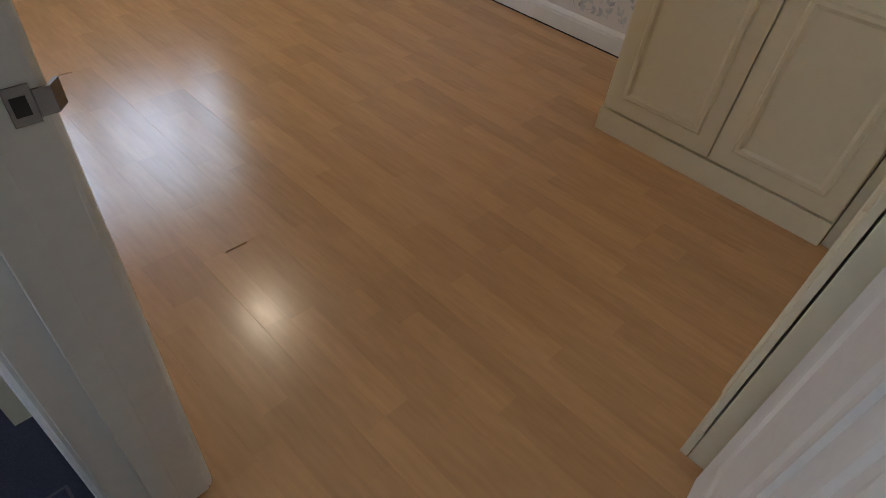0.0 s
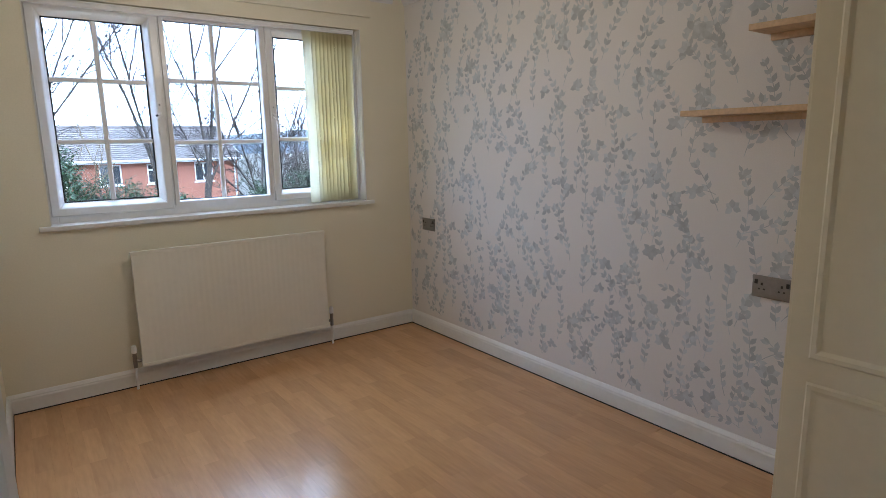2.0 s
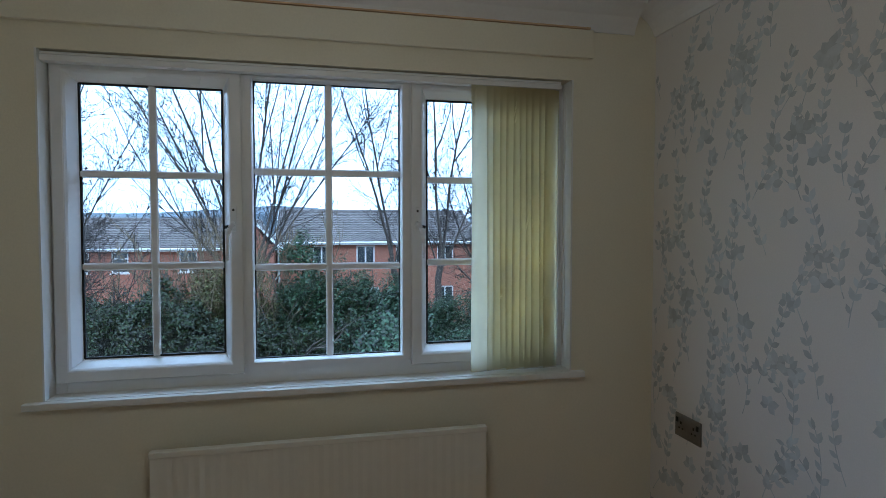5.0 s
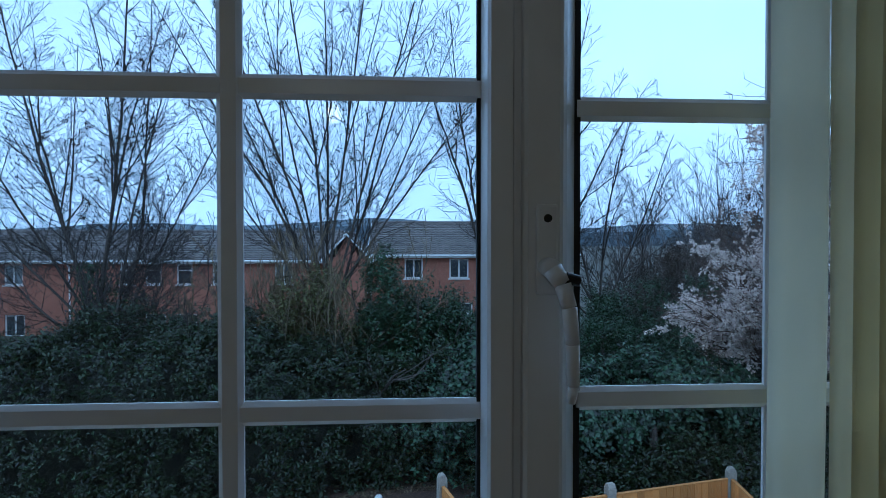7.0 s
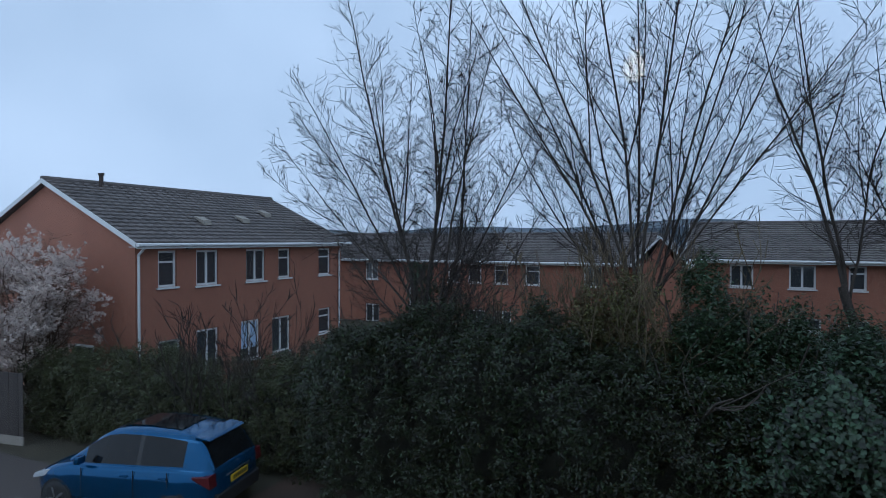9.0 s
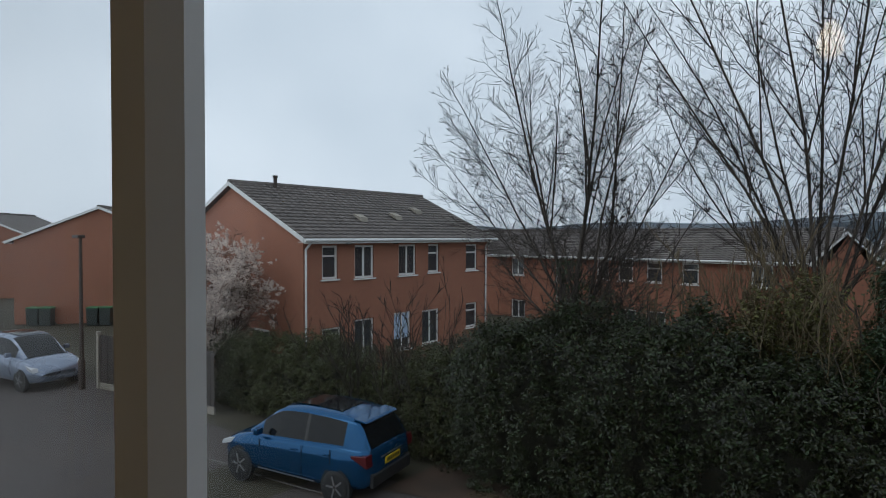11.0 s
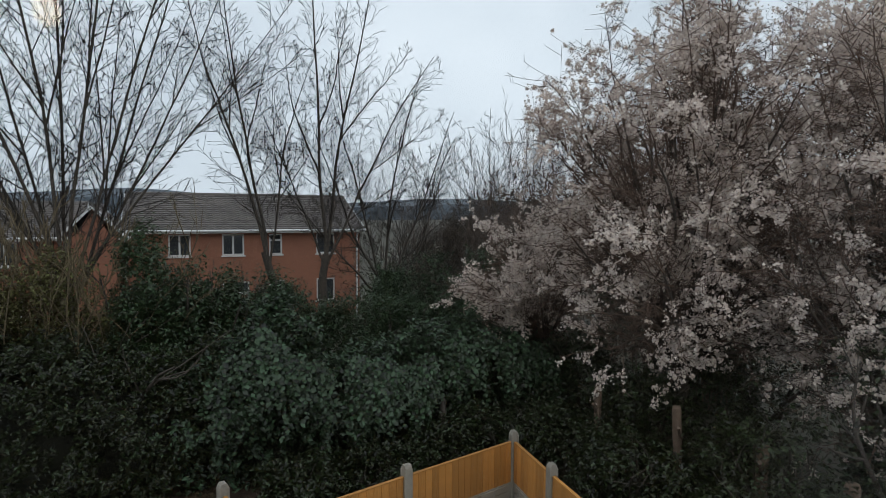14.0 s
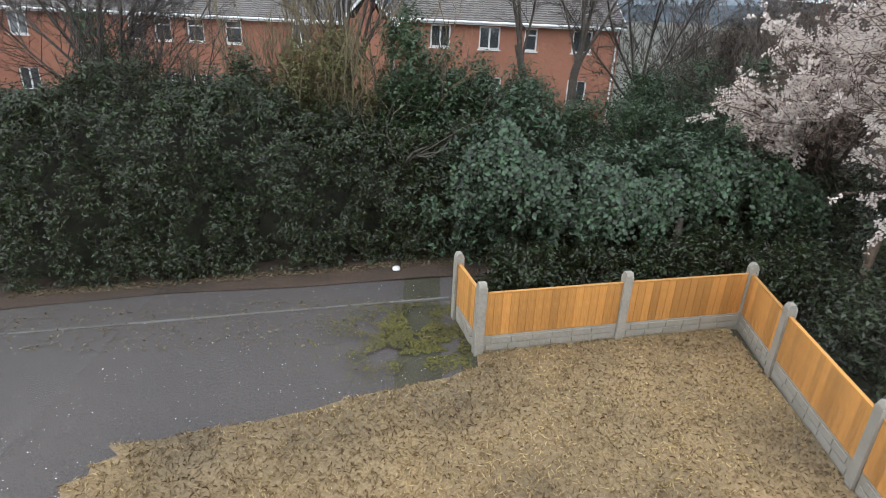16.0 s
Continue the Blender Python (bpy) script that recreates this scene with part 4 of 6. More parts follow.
# ---- close-board fence with concrete posts and gravel boards ----
POSTS = [(-0.63, 7.22), (-0.39, 6.34), (1.52, 6.79), (3.37, 7.20), (3.22, 6.05), (3.02, 4.22), (2.84, 2.40)]
def fence_run(a, b, top, last=False):
    (x0, y0), (x1, y1) = a, b
    ln, rz = math.hypot(x1 - x0, y1 - y0), math.degrees(math.atan2(y1 - y0, x1 - x0))
    f = thing("garden_fence", "orange close-board fence with concrete posts and gravel boards", "fence", (x0, y0, -2.6), rz, "garden fences")
    for px_, turn in ((0.0, 0), (ln, 0)) if last else ((0.0, 0),):
        part("post", merge(prism([(-0.055, -0.3), (0.055, -0.3), (0.055, 0.96), (0.030, 1.005), (-0.030, 1.005), (-0.055, 0.96)], "x", px_ - 0.05, px_ + 0.05), boxes((px_ - 0.058, px_ + 0.058, -0.058, -0.030, 0.0, 0.95), (px_ - 0.058, px_ + 0.058, 0.030, 0.058, 0.0, 0.95))), M["concrete"], f, "weathered concrete post", 0.004)
    gb = boxes((0.06, ln - 0.06, -0.022, 0.022, 0.0, 0.26))
    g = part("gravel_board", gb, M["concrete"], f, "stained concrete gravel board", 0.004)
    part("gravel_board_field", boxes(*[(0.10 + k * (ln - 0.2) / 6, 0.08 + (k + 1) * (ln - 0.2) / 6, -0.036, 0.036, 0.06, 0.14) for k in range(6)], *[(0.16 + k * (ln - 0.3) / 6, 0.14 + (k + 1) * (ln - 0.3) / 6, -0.036, 0.036, 0.155, 0.235) for k in range(6)]), M["concrete"], g, "", 0.004)
    nb = max(4, int((ln - 0.12) / 0.105))
    w = (ln - 0.12) / nb
    bm = boxes((0.0, w + 0.004, -0.011, -0.002, 0.0, top - 0.285))
    for v in bm.verts:
        if v.co.x > 0.01:
            v.co.y += 0.011
    mesh = bpy.data.meshes.new("fence_board")
    bm.to_mesh(mesh)
    bm.free()
    mesh.materials.append(M["fence"])
    for k in range(nb):
        ob = new("board", mesh)
        ob.parent = f
        ob.location = (0.06 + k * w, -0.012, 0.265)
    for z in (0.34, top - 0.15):
        part("rail", boxes((0.06, ln - 0.06, 0.006, 0.036, z, z + 0.06)), M["fence"], f)
    part("capping_rail", boxes((0.05, ln - 0.05, -0.022, 0.024, top - 0.018, top)), M["fence"], f, "", 0.003)
for k in range(6):
    fence_run(POSTS[k], POSTS[k + 1], 0.86, k == 5)

# ---- hedge along the road ----
def ease(t):
    t = max(0.0, min(1.0, t))
    return t * t * (3 - 2 * t)
def hedge_height(x):
    return 1.80 + 1.10 * ease((x + 9.6) / 3.2) - 0.85 * ease((x + 5.2) / 3.6) + 0.14 * math.sin(x * 1.3) + 0.10 * math.sin(x * 3.1 + 1) + 0.08 * math.sin(x * 7.3) - 1.1 * max(0.0, x + 0.3)
def sprigs(rnd, pts, normals, per, reach, size, aspect=0.5):
    """Leafy shoots: each point carries a short twig with leaves spread along it."""
    n = len(pts)
    ax = normals + rnd.normal(0, 0.55, (n, 3))
    ax /= np.linalg.norm(ax, axis=1, keepdims=True) + 1e-9
    f = np.tile(np.linspace(0.0, 1.0, per), n)[:, None]
    p = np.repeat(pts, per, 0) + np.repeat(ax, per, 0) * f * reach * np.repeat(rnd.uniform(0.5, 1.3, (n, 1)), per, 0) + rnd.normal(0, size * 0.36, (n * per, 3))
    return p, np.repeat(ax, per, 0) * 0.4 + np.repeat(normals, per, 0) * 0.5 + [0, 0, 0.35]
def hedge(name, x0, x1, front, height, depth, count, size, leafmat, label, seed, bulge=0.42, gaps=-0.02, sparse=0.35):
    t = thing(name, label, "hedge")
    rnd = np.random.default_rng(seed)
    xs = np.linspace(x0, x1, max(8, int((x1 - x0) * 3)))
    # near-black inner sheet, added so gaps between leaves look shaded
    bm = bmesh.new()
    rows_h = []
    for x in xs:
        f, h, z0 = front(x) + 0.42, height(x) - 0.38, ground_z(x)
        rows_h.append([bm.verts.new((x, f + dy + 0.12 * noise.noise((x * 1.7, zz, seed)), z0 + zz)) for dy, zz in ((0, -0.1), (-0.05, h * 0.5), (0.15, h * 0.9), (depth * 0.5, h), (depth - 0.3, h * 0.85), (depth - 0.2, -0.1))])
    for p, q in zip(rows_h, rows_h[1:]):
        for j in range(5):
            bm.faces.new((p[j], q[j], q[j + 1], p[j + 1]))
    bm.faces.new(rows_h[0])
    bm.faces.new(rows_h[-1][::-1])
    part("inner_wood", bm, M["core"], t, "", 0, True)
    pts, nrm = [], []
    while len(pts) < count:
        x, u = rnd.uniform(x0, x1), rnd.random()
        h, f, z0 = height(x), front(x), ground_z(x)
        lump = bulge * (noise.noise((x * 1.1, u * 3.2, seed)) + 0.6 * noise.noise((x * 3.3, u * 8, seed + 4)))
        clump = noise.noise((x * 2.9, u * 6.5, seed + 9)) + 0.6 * noise.noise((x * 8, u * 17, seed + 2))
        if clump < gaps and rnd.random() < 0.85 or u < 0.68 and rnd.random() < sparse * (1 - u / 0.68):
            continue
        inn = abs(rnd.normal(0, 0.10)) - 0.22 * clump
        end = max(0.0, 1 - min(x - x0, x1 - x) / 0.7)
        if u < 0.68:
            v = u / 0.68
            p, q = [x, f - lump * (0.4 + v) + inn + 0.25 * v ** 3, z0 + 0.02 + v * h], (0, -0.9, 0.5)
        else:
            v = (u - 0.68) / 0.32
            p, q = [x, f + 0.15 + v * (depth - 0.2), z0 + h + lump * 1.2 - 0.25 * (v - 0.35) ** 2 - inn + abs(rnd.normal(0, 0.10))], (0, -0.3, 1)
        p[0] += rnd.normal(0, 0.05 + 0.38 * end)
        p[1] += 0.3 * end * rnd.random()
        p[2] -= 0.30 * end * rnd.random() * (p[2] - z0)
        pts.append(p)
        nrm.append(q)
    # long shoots standing out of the top
    for _ in range(int((x1 - x0) * 7)):
        x = rnd.uniform(x0 + 0.5, x1 - 0.5)
        b = np.array([x, front(x) + rnd.uniform(0.2, depth - 0.3), ground_z(x) + height(x) - 0.05])
        d = np.array([rnd.normal(0, 0.35), rnd.normal(0, 0.3) - 0.2, 1.0])
        for k in range(rnd.integers(2, 6)):
            pts.append(list(b + d * 0.06 * k))
            nrm.append((0, -0.3, 1))
    p, q = sprigs(rnd, np.array(pts), np.array(nrm, float), 7, 0.17, size)
    lv = link_mesh("leaves", leaf_mesh("leaves", p, q, size, 0.55, 0.5), leafmat, t)
    tagged(lv, kind="stuff")
    return t
def hedge_front(x):
    return road_far(x) + 0.28 + 0.95 * ease((-7.2 - x) / 2.2)
hedge("hedge", -9.0, 0.35, hedge_front, hedge_height, 1.7, 11500, 0.066, M["hedge"], "tall dense dark green hedge beside the road", 3)
hedge("hedge", -17.8, -8.5, hedge_front, hedge_height, 1.7, 8500, 0.062, M["clipped"], "low clipped green hedge behind the parked car", 5, 0.25, -0.12)
def ivy_top(x):
    return 1.62 + 0.10 * math.sin(x * 1.9 + 0.5) + 0.09 * math.sin(x * 4.3) + 0.06 * math.sin(x * 9.7) + 0.62 * math.exp(-((x + 0.05) / 0.5) ** 2) + 0.22 * math.exp(-((x - 3.9) / 0.4) ** 2) - 0.5 * max(0.0, x - 5.2)
hedge("ivy_bank", -0.65, 6.2, lambda x: 8.85 + 0.12 * x + 0.5 * max(0, 0.1 - x) ** 2, ivy_top, 1.0, 5200, 0.092, M["ivy"], "ivy tumbling over an old garden fence", 9, 0.60, 0.06, 0.95)
ivy_post = thing("ivy_post", "old round timber post among the ivy", "post", (2.95, 8.75, -2.6))
part("shaft", lathe([(0.06, -0.1), (0.06, 0.8), (0.055, 1.05), (0.03, 1.09)], 10), M["bark"], ivy_post)

# trailing strands down the front of the ivy
sp, sn = [], []
for k in range(58):
    xc, out = RNG.uniform(-0.6, 5.9), RNG.uniform(0.15, 0.60)
    bunch = RNG.uniform(0.5, 1.25)
    for m_ in range(9):
        x = xc + RNG.normal(0, 0.11)
        top = -2.6 + ivy_top(x) + RNG.uniform(-0.10, 0.12)
        y0 = 8.85 + 0.12 * x + 0.5 * max(0, 0.1 - x) ** 2 - out + RNG.normal(0, 0.05)
        ln = bunch * RNG.uniform(0.6, 1.1)
        for j in range(int(ln * 24)):
            d = j / 24
            sp.append((x + RNG.normal(0, 0.035) + 0.16 * d * math.sin(k), y0 + out * math.exp(-5 * d) + RNG.normal(0, 0.03), top + 0.06 - d * (0.55 + 0.45 * min(1, d * 3))))
            sn.append((0, -1, 0.7))
strands = thing("ivy_strands", "ivy strands trailing down over the bank", "ivy")
tagged(link_mesh("leaves", leaf_mesh("leaves", np.array(sp), np.array(sn, float), 0.085, 0.4, 0.75), M["ivy"], strands), kind="stuff")

# suckers standing in the hedge
def stems(name, cx, cy, spread, count, height, mat_, label, seed):
    t = thing(name, label, "shrub", (cx, cy, ground_z(cx)))
    rnd = random.Random(seed)
    seg, tw = [], []
    for _ in range(count):
        a, r = rnd.uniform(0, 6.28), spread * math.sqrt(rnd.random())
        lean = Vector((rnd.gauss(0, 0.10), rnd.gauss(0, 0.10), 1))
        grow(rnd, (r * math.cos(a), 0.5 * r * math.sin(a), 0.2), lean, height * rnd.uniform(0.6, 1.05), rnd.uniform(0.011, 0.024), 2, seg, tw, 0.12, 0.11, (3, 5), (12, 40), (0.28, 0.45), 0.40, 6)
    link_mesh("stems", tube_mesh("stems", seg + tw, 4), mat_, t)
    return t
stems("tangled_shrub", -3.0, 10.9, 1.7, 55, 4.1, M["straw"], "tangled tan stems of a bare shrub over the hedge", 4)
stems("tangled_shrub", -6.6, 10.0, 1.6, 26, 3.7, M["twig"], "bare dark twiggy shrub over the hedge", 6)
stems("tangled_shrub", -10.5, 9.2, 1.7, 30, 3.3, M["twig"], "bare dark twiggy shrub over the hedge", 8)

def bush(name, cx, cy, z0, rx, ry, rz, count, size, leafmat, label, seed, category="bush"):
    """Evergreen clump: leaves on many small lobes around a woody middle."""
    t = thing(name, label, category, (cx, cy, z0))
    rnd = np.random.default_rng(seed)
    nl, shoots = 60, count // 6
    lobes = rnd.normal(0, 1, (nl, 3))
    lobes /= np.linalg.norm(lobes, axis=1, keepdims=True)
    lobes *= rnd.uniform(0.40, 0.98, (nl, 1))
    k = rnd.integers(0, nl, shoots)
    d = rnd.normal(0, 1, (shoots, 3))
    d /= np.linalg.norm(d, axis=1, keepdims=True)
    rr = rnd.uniform(0.14, 0.30, nl)[k][:, None] * rnd.uniform(0.5, 1.1, (shoots, 1))
    p = (lobes[k] + d * rr) * [rx, ry, rz] + [0, 0, rz]
    p, q = sprigs(rnd, p, d * 0.8 + [0, 0, 0.5], 6, 0.22, size * 0.8)
    lv = link_mesh("leaves", leaf_mesh("leaves", p, q, size * 0.8, 0.5, 0.5), leafmat, t)
    tagged(lv, kind="stuff")
    rn = random.Random(seed)
    seg, tw = [], []
    for _ in range(7):
        grow(rn, (rn.uniform(-0.2, 0.2), rn.uniform(-0.2, 0.2), 0), (rn.gauss(0, 0.3), rn.gauss(0, 0.3), 1), rz * 1.7, 0.05, 1, seg, tw, 0.1, 0.15, (4, 7), (30, 60), (0.3, 0.55), 0.2, 6)
    link_mesh("branches", tube_mesh("branches", seg + tw, 5), M["bark"], t)
    return t
bush("holly_bush", -1.35, 10.6, -2.7, 0.85, 0.7, 1.95, 36000, 0.090, M["holly"], "dense dark holly rising above the hedge", 21)
bush("holly_bush", -0.55, 10.9, -2.7, 0.85, 0.7, 1.7, 32000, 0.090, M["holly"], "dense dark holly rising above the hedge", 29)
bush("holly_bush", 3.3, 12.3, -2.7, 1.9, 1.0, 1.25, 20000, 0.09, M["holly"], "dark evergreen scrub behind the ivy", 22)
bush("holly_bush", 6.0, 12.4, -2.7, 1.8, 1.0, 1.6, 22000, 0.09, M["holly"], "dark evergreen scrub behind the ivy", 23)

for k, (cx, cy, rx, rz) in enumerate(((1.3, 13.0, 1.5, 1.45), (4.6, 13.6, 1.7, 1.7), (-7.0, 13.2, 1.9, 1.55))):
    bush("holly_bush", cx, cy, -2.9, rx, 0.9, rz, 26000, 0.095, M["holly"], "dark evergreen scrub at the foot of the bare trees", 70 + k)
bush("olive_shrub", -3.0, 10.6, -2.7, 1.35, 0.7, 1.85, 34000, 0.085, M["olive"], "olive-leaved shrub tangled with tan stems above the hedge", 27)
bush("olive_shrub", -4.9, 10.6, -2.9, 1.1, 0.7, 1.45, 20000, 0.085, M["olive"], "olive-leaved shrub tangled with tan stems above the hedge", 28)
for k, (cx, cy, rx, ry, rz) in enumerate(((4.5, 7.9, 0.9, 0.8, 0.70), (4.7, 6.1, 0.9, 1.1, 0.75), (4.3, 4.2, 0.8, 1.1, 0.65), (5.9, 7.2, 1.1, 1.0, 1.0), (6.3, 9.3, 1.3, 0.8, 1.15), (5.7, 4.9, 1.0, 1.2, 0.95), (4.0, 2.4, 0.7, 1.1, 0.55), (0.5, 8.15, 0.7, 0.40, 0.50), (1.6, 8.30, 0.8, 0.42, 0.48), (2.7, 8.45, 0.8, 0.45, 0.52), (3.6, 8.6, 0.7, 0.5, 0.58))):
    bush("ivy_mound", cx, cy, -2.9, rx, ry, rz, 9000, 0.085, M["hedge"], "dark ivy mound on the ground beyond the fence", 60 + k, "ivy")
for k, (cx, cy, rx, ry, rz) in enumerate(((-9.0, 11.6, 2.0, 1.2, 1.35), (-12.5, 12.5, 2.0, 1.3, 1.1), (-15.5, 11.5, 2.0, 1.6, 1.0), (-11.0, 16.0, 3.2, 1.4, 1.4), (-5.2, 12.8, 1.8, 1.0, 1.3), (-6.0, 17.5, 3.0, 1.2, 1.4), (0.2, 17.5, 3.0, 1.2, 1.5))):
    bush("undergrowth", cx, cy, ground_z(cx, cy) - 0.2, rx, ry, rz, 10000, 0.10, M["hedge"], "dark undergrowth behind the hedge", 80 + k)
bush("thicket", 8.6, 7.0, -2.7, 1.9, 1.9, 1.9, 11000, 0.10, M["hedge"], "dense dark thicket behind the blossom", 24)
bush("thicket", 9.6, 10.6, -2.7, 2.2, 1.6, 2.4, 11000, 0.10, M["hedge"], "dense dark thicket behind the blossom", 25)
bush("thicket", 7.2, 3.6, -2.7, 1.5, 1.6, 1.7, 8000, 0.10, M["hedge"], "dense dark thicket behind the blossom", 26)
stems("tangled_shrub", 8.8, 8.6, 2.0, 60, 5.0, M["scrub"], "dense brown twiggy thicket behind the blossom", 41)
stems("tangled_shrub", 10.0, 14.0, 2.6, 50, 5.0, M["scrub"], "dense brown twiggy thicket behind the blossom", 42)

stems("tangled_shrub", 6.4, 16.0, 2.0, 30, 4.2, M["scrub"], "grey-brown twiggy scrub in the far thicket", 43)
stems("tangled_shrub", 9.4, 18.0, 2.8, 50, 5.8, M["scrub"], "grey-brown twiggy scrub in the far thicket", 44)
stems("tangled_shrub", 13.0, 19.0, 3.2, 60, 7.2, M["scrub"], "grey-brown twiggy scrub in the far thicket", 45)
for tx, ty, trx, trz, k in ((8.0, 18.6, 2.2, 2.3, 91), (11.6, 18.8, 3.0, 3.15, 92), (15.5, 18.5, 3.4, 3.7, 93)):
    bush("thicket", tx, ty, -3.2, trx, 1.5, trz, 22000, 0.12, M["brownleaf"], "dense brown winter thicket on the rise", k)
bush("thicket", 7.4, 19.5, -3.2, 3.4, 1.2, 2.0, 9000, 0.12, M["hedge"], "dark undergrowth in the far thicket", 46)

# ---- bare trees behind the hedge ----
def shoot(rnd, start, heading, length, radius, steps, lift, wander, out, thin):
    """One tapering shoot that bends upward as it goes; returns its points, headings and radii."""
    p, d = Vector(start), Vector(heading).normalized()
    path = [(p.copy(), d.copy(), radius)]
    for i in range(steps):
        d = (d + Vector((rnd.gauss(0, wander), rnd.gauss(0, wander), rnd.gauss(0, wander) * 0.5 + lift * (1 - max(0.0, d.z) ** 2)))).normalized()
        q = p + d * (length / steps)
        r2 = max(thin, radius * (1 - 0.82 * (i + 1) / steps))
        out.append((tuple(p), tuple(q), path[-1][2], r2))
        p = q
        path.append((p.copy(), d.copy(), r2))
    return path
def along(path, f):
    i = min(int(f * (len(path) - 1)), len(path) - 2)
    return path[i][0].lerp(path[i + 1][0], f * (len(path) - 1) - i), path[i][1], path[i][2]
def aside(rnd, d, degrees):
    side = Vector((rnd.gauss(0, 1), rnd.gauss(0, 1), rnd.gauss(0, 0.5)))
    side = (side - d * side.dot(d)).normalized()
    a = radians(degrees)
    return d * math.cos(a) + side * math.sin(a)
def clothe(rnd, path, length, seg, tw, gap, reach, angle, crook, first=0.12):
    """Side branches, twigs and spurs along one stem."""
    f = first
    while f < 0.97:
        pos, d, r = along(path, f)
        ln = reach * (0.25 + 0.75 * (1 - f) ** 0.8) * rnd.uniform(0.6, 1.2)
        br = shoot(rnd, pos, aside(rnd, d, rnd.uniform(*angle)), ln, min(r * 0.55, 0.0055 + 0.0055 * ln), 6, 0.09, 0.045 + crook, tw, 0.0052)
        g = rnd.uniform(0.10, 0.2)
        while g < 1.0:
            p2, d2, r2 = along(br, min(g, 0.99))
            l2 = rnd.uniform(0.30, 0.70) * (1.2 - 0.5 * g) * min(1.0, 0.35 + 0.5 * ln)
            t2 = shoot(rnd, p2, aside(rnd, d2, rnd.uniform(35, 65)), l2, 0.0058, 3, 0.10, 0.05 + crook, tw, 0.0046)
            for h in (0.35, 0.7):
                if rnd.random() < 0.75:
                    p3, d3, _ = along(t2, h)
                    e = p3 + (aside(rnd, d3, 45) + Vector((0, 0, 0.3))).normalized() * rnd.uniform(0.06, 0.16)
                    tw.append((tuple(p3), tuple(e), 0.0050, 0.0042))
            g += rnd.uniform(0.11, 0.19) / max(0.4, ln)
        f += gap * rnd.uniform(0.6, 1.4) / length
def bare_tree(name, x, y, label, seed, stems_, fork, radius, gap=0.24, reach=1.5, angle=(35, 62), crook=0.0, lift=0.045, ivy=0.0):
    """stems_: rows (lean to the side, lean away, length, where on the trunk it leaves, thickness)."""
    z0 = ground_z(x, y) - 0.1
    t = thing(name, label, "tree", (x, y, z0))
    rnd = random.Random(seed)
    seg, tw, trunk = [], [], []
    fk = Vector(fork)
    for k in range(6):
        a = fk * (k / 6) + Vector((0.04 * math.sin(k * 1.9 + seed), 0, 0))
        b = fk * ((k + 1) / 6) + Vector((0.04 * math.sin((k + 1) * 1.9 + seed), 0, 0))
        trunk.append((tuple(a), tuple(b), radius * (1.05 - 0.35 * k / 6), radius * (1.05 - 0.35 * (k + 1) / 6)))
    for lx, ly, ln, f, thick in stems_:
        hd = Vector((math.tan(radians(lx)), math.tan(radians(ly)), 1))
        path = shoot(rnd, fk * f, hd, ln, radius * thick * 0.52, 12, lift, 0.034 + crook * 0.8, seg, 0.007)
        clothe(rnd, path, ln, seg, tw, gap, reach, angle, crook)
        # forks well up the stem
        for _ in range(2):
            pos, d, r = along(path, rnd.uniform(0.2, 0.6))
            sub_ln = ln * rnd.uniform(0.32, 0.48)
            sp = shoot(rnd, pos, aside(rnd, d, rnd.uniform(16, 30)), sub_ln, r * 0.7, 8, lift * 1.6, 0.04 + crook, seg, 0.0065)
            clothe(rnd, sp, sub_ln, seg, tw, gap, reach * 0.62, angle, crook, 0.08)
    link_mesh("trunk", tube_mesh("trunk", trunk, 9), M["bark"], t, "", True)
    link_mesh("limbs", tube_mesh("limbs", seg, 6), M["bark"], t, "", True)
    tagged(link_mesh("crown", tube_mesh("crown", tw, 3), M["twig"], t, "bare fine twigs"), kind="stuff")
    if ivy:
        r2 = np.random.default_rng(seed)
        m_ = 3200
        zz = r2.uniform(0.2, ivy, m_)
        aa = r2.uniform(0, 6.283, m_)
        rr = radius * 1.2 + np.abs(r2.normal(0.05, 0.10, m_))
        fx_, fy_ = fk.x / max(fk.z, 0.1), fk.y / max(fk.z, 0.1)
        p = np.stack([fx_ * zz + rr * np.cos(aa), fy_ * zz + rr * np.sin(aa), zz], 1)
        tagged(link_mesh("ivy", leaf_mesh("ivy", p, np.stack([np.cos(aa), np.sin(aa), 0 * aa], 1), 0.08, 0.4, 0.7), M["holly"], t, "dark ivy round the trunk"), kind="stuff")
    return t
bare_tree("bare_tree", -7.4, 12.0, "leafless many-stemmed tree with ivy on its trunk", 11,
          [(-56, 8, 4.4, 0.8, 0.42), (-44, -12, 5.6, 0.95, 0.45), (-32, -6, 7.0, 0.95, 0.5), (-22, 10, 8.2, 1.0, 0.6), (-12, -8, 8.8, 1.0, 0.6), (-3, 12, 9.2, 0.8, 0.6), (4, -6, 9.2, 0.9, 0.65), (10, 10, 8.6, 0.6, 0.6), (15, -10, 8.0, 0.45, 0.55), (30, 6, 6.6, 0.7, 0.45), (46, -8, 5.0, 0.6, 0.38)],
          (-0.15, 0, 2.9), 0.13, 0.17, 1.9, (38, 68), 0.01, 0.05, 4.2)
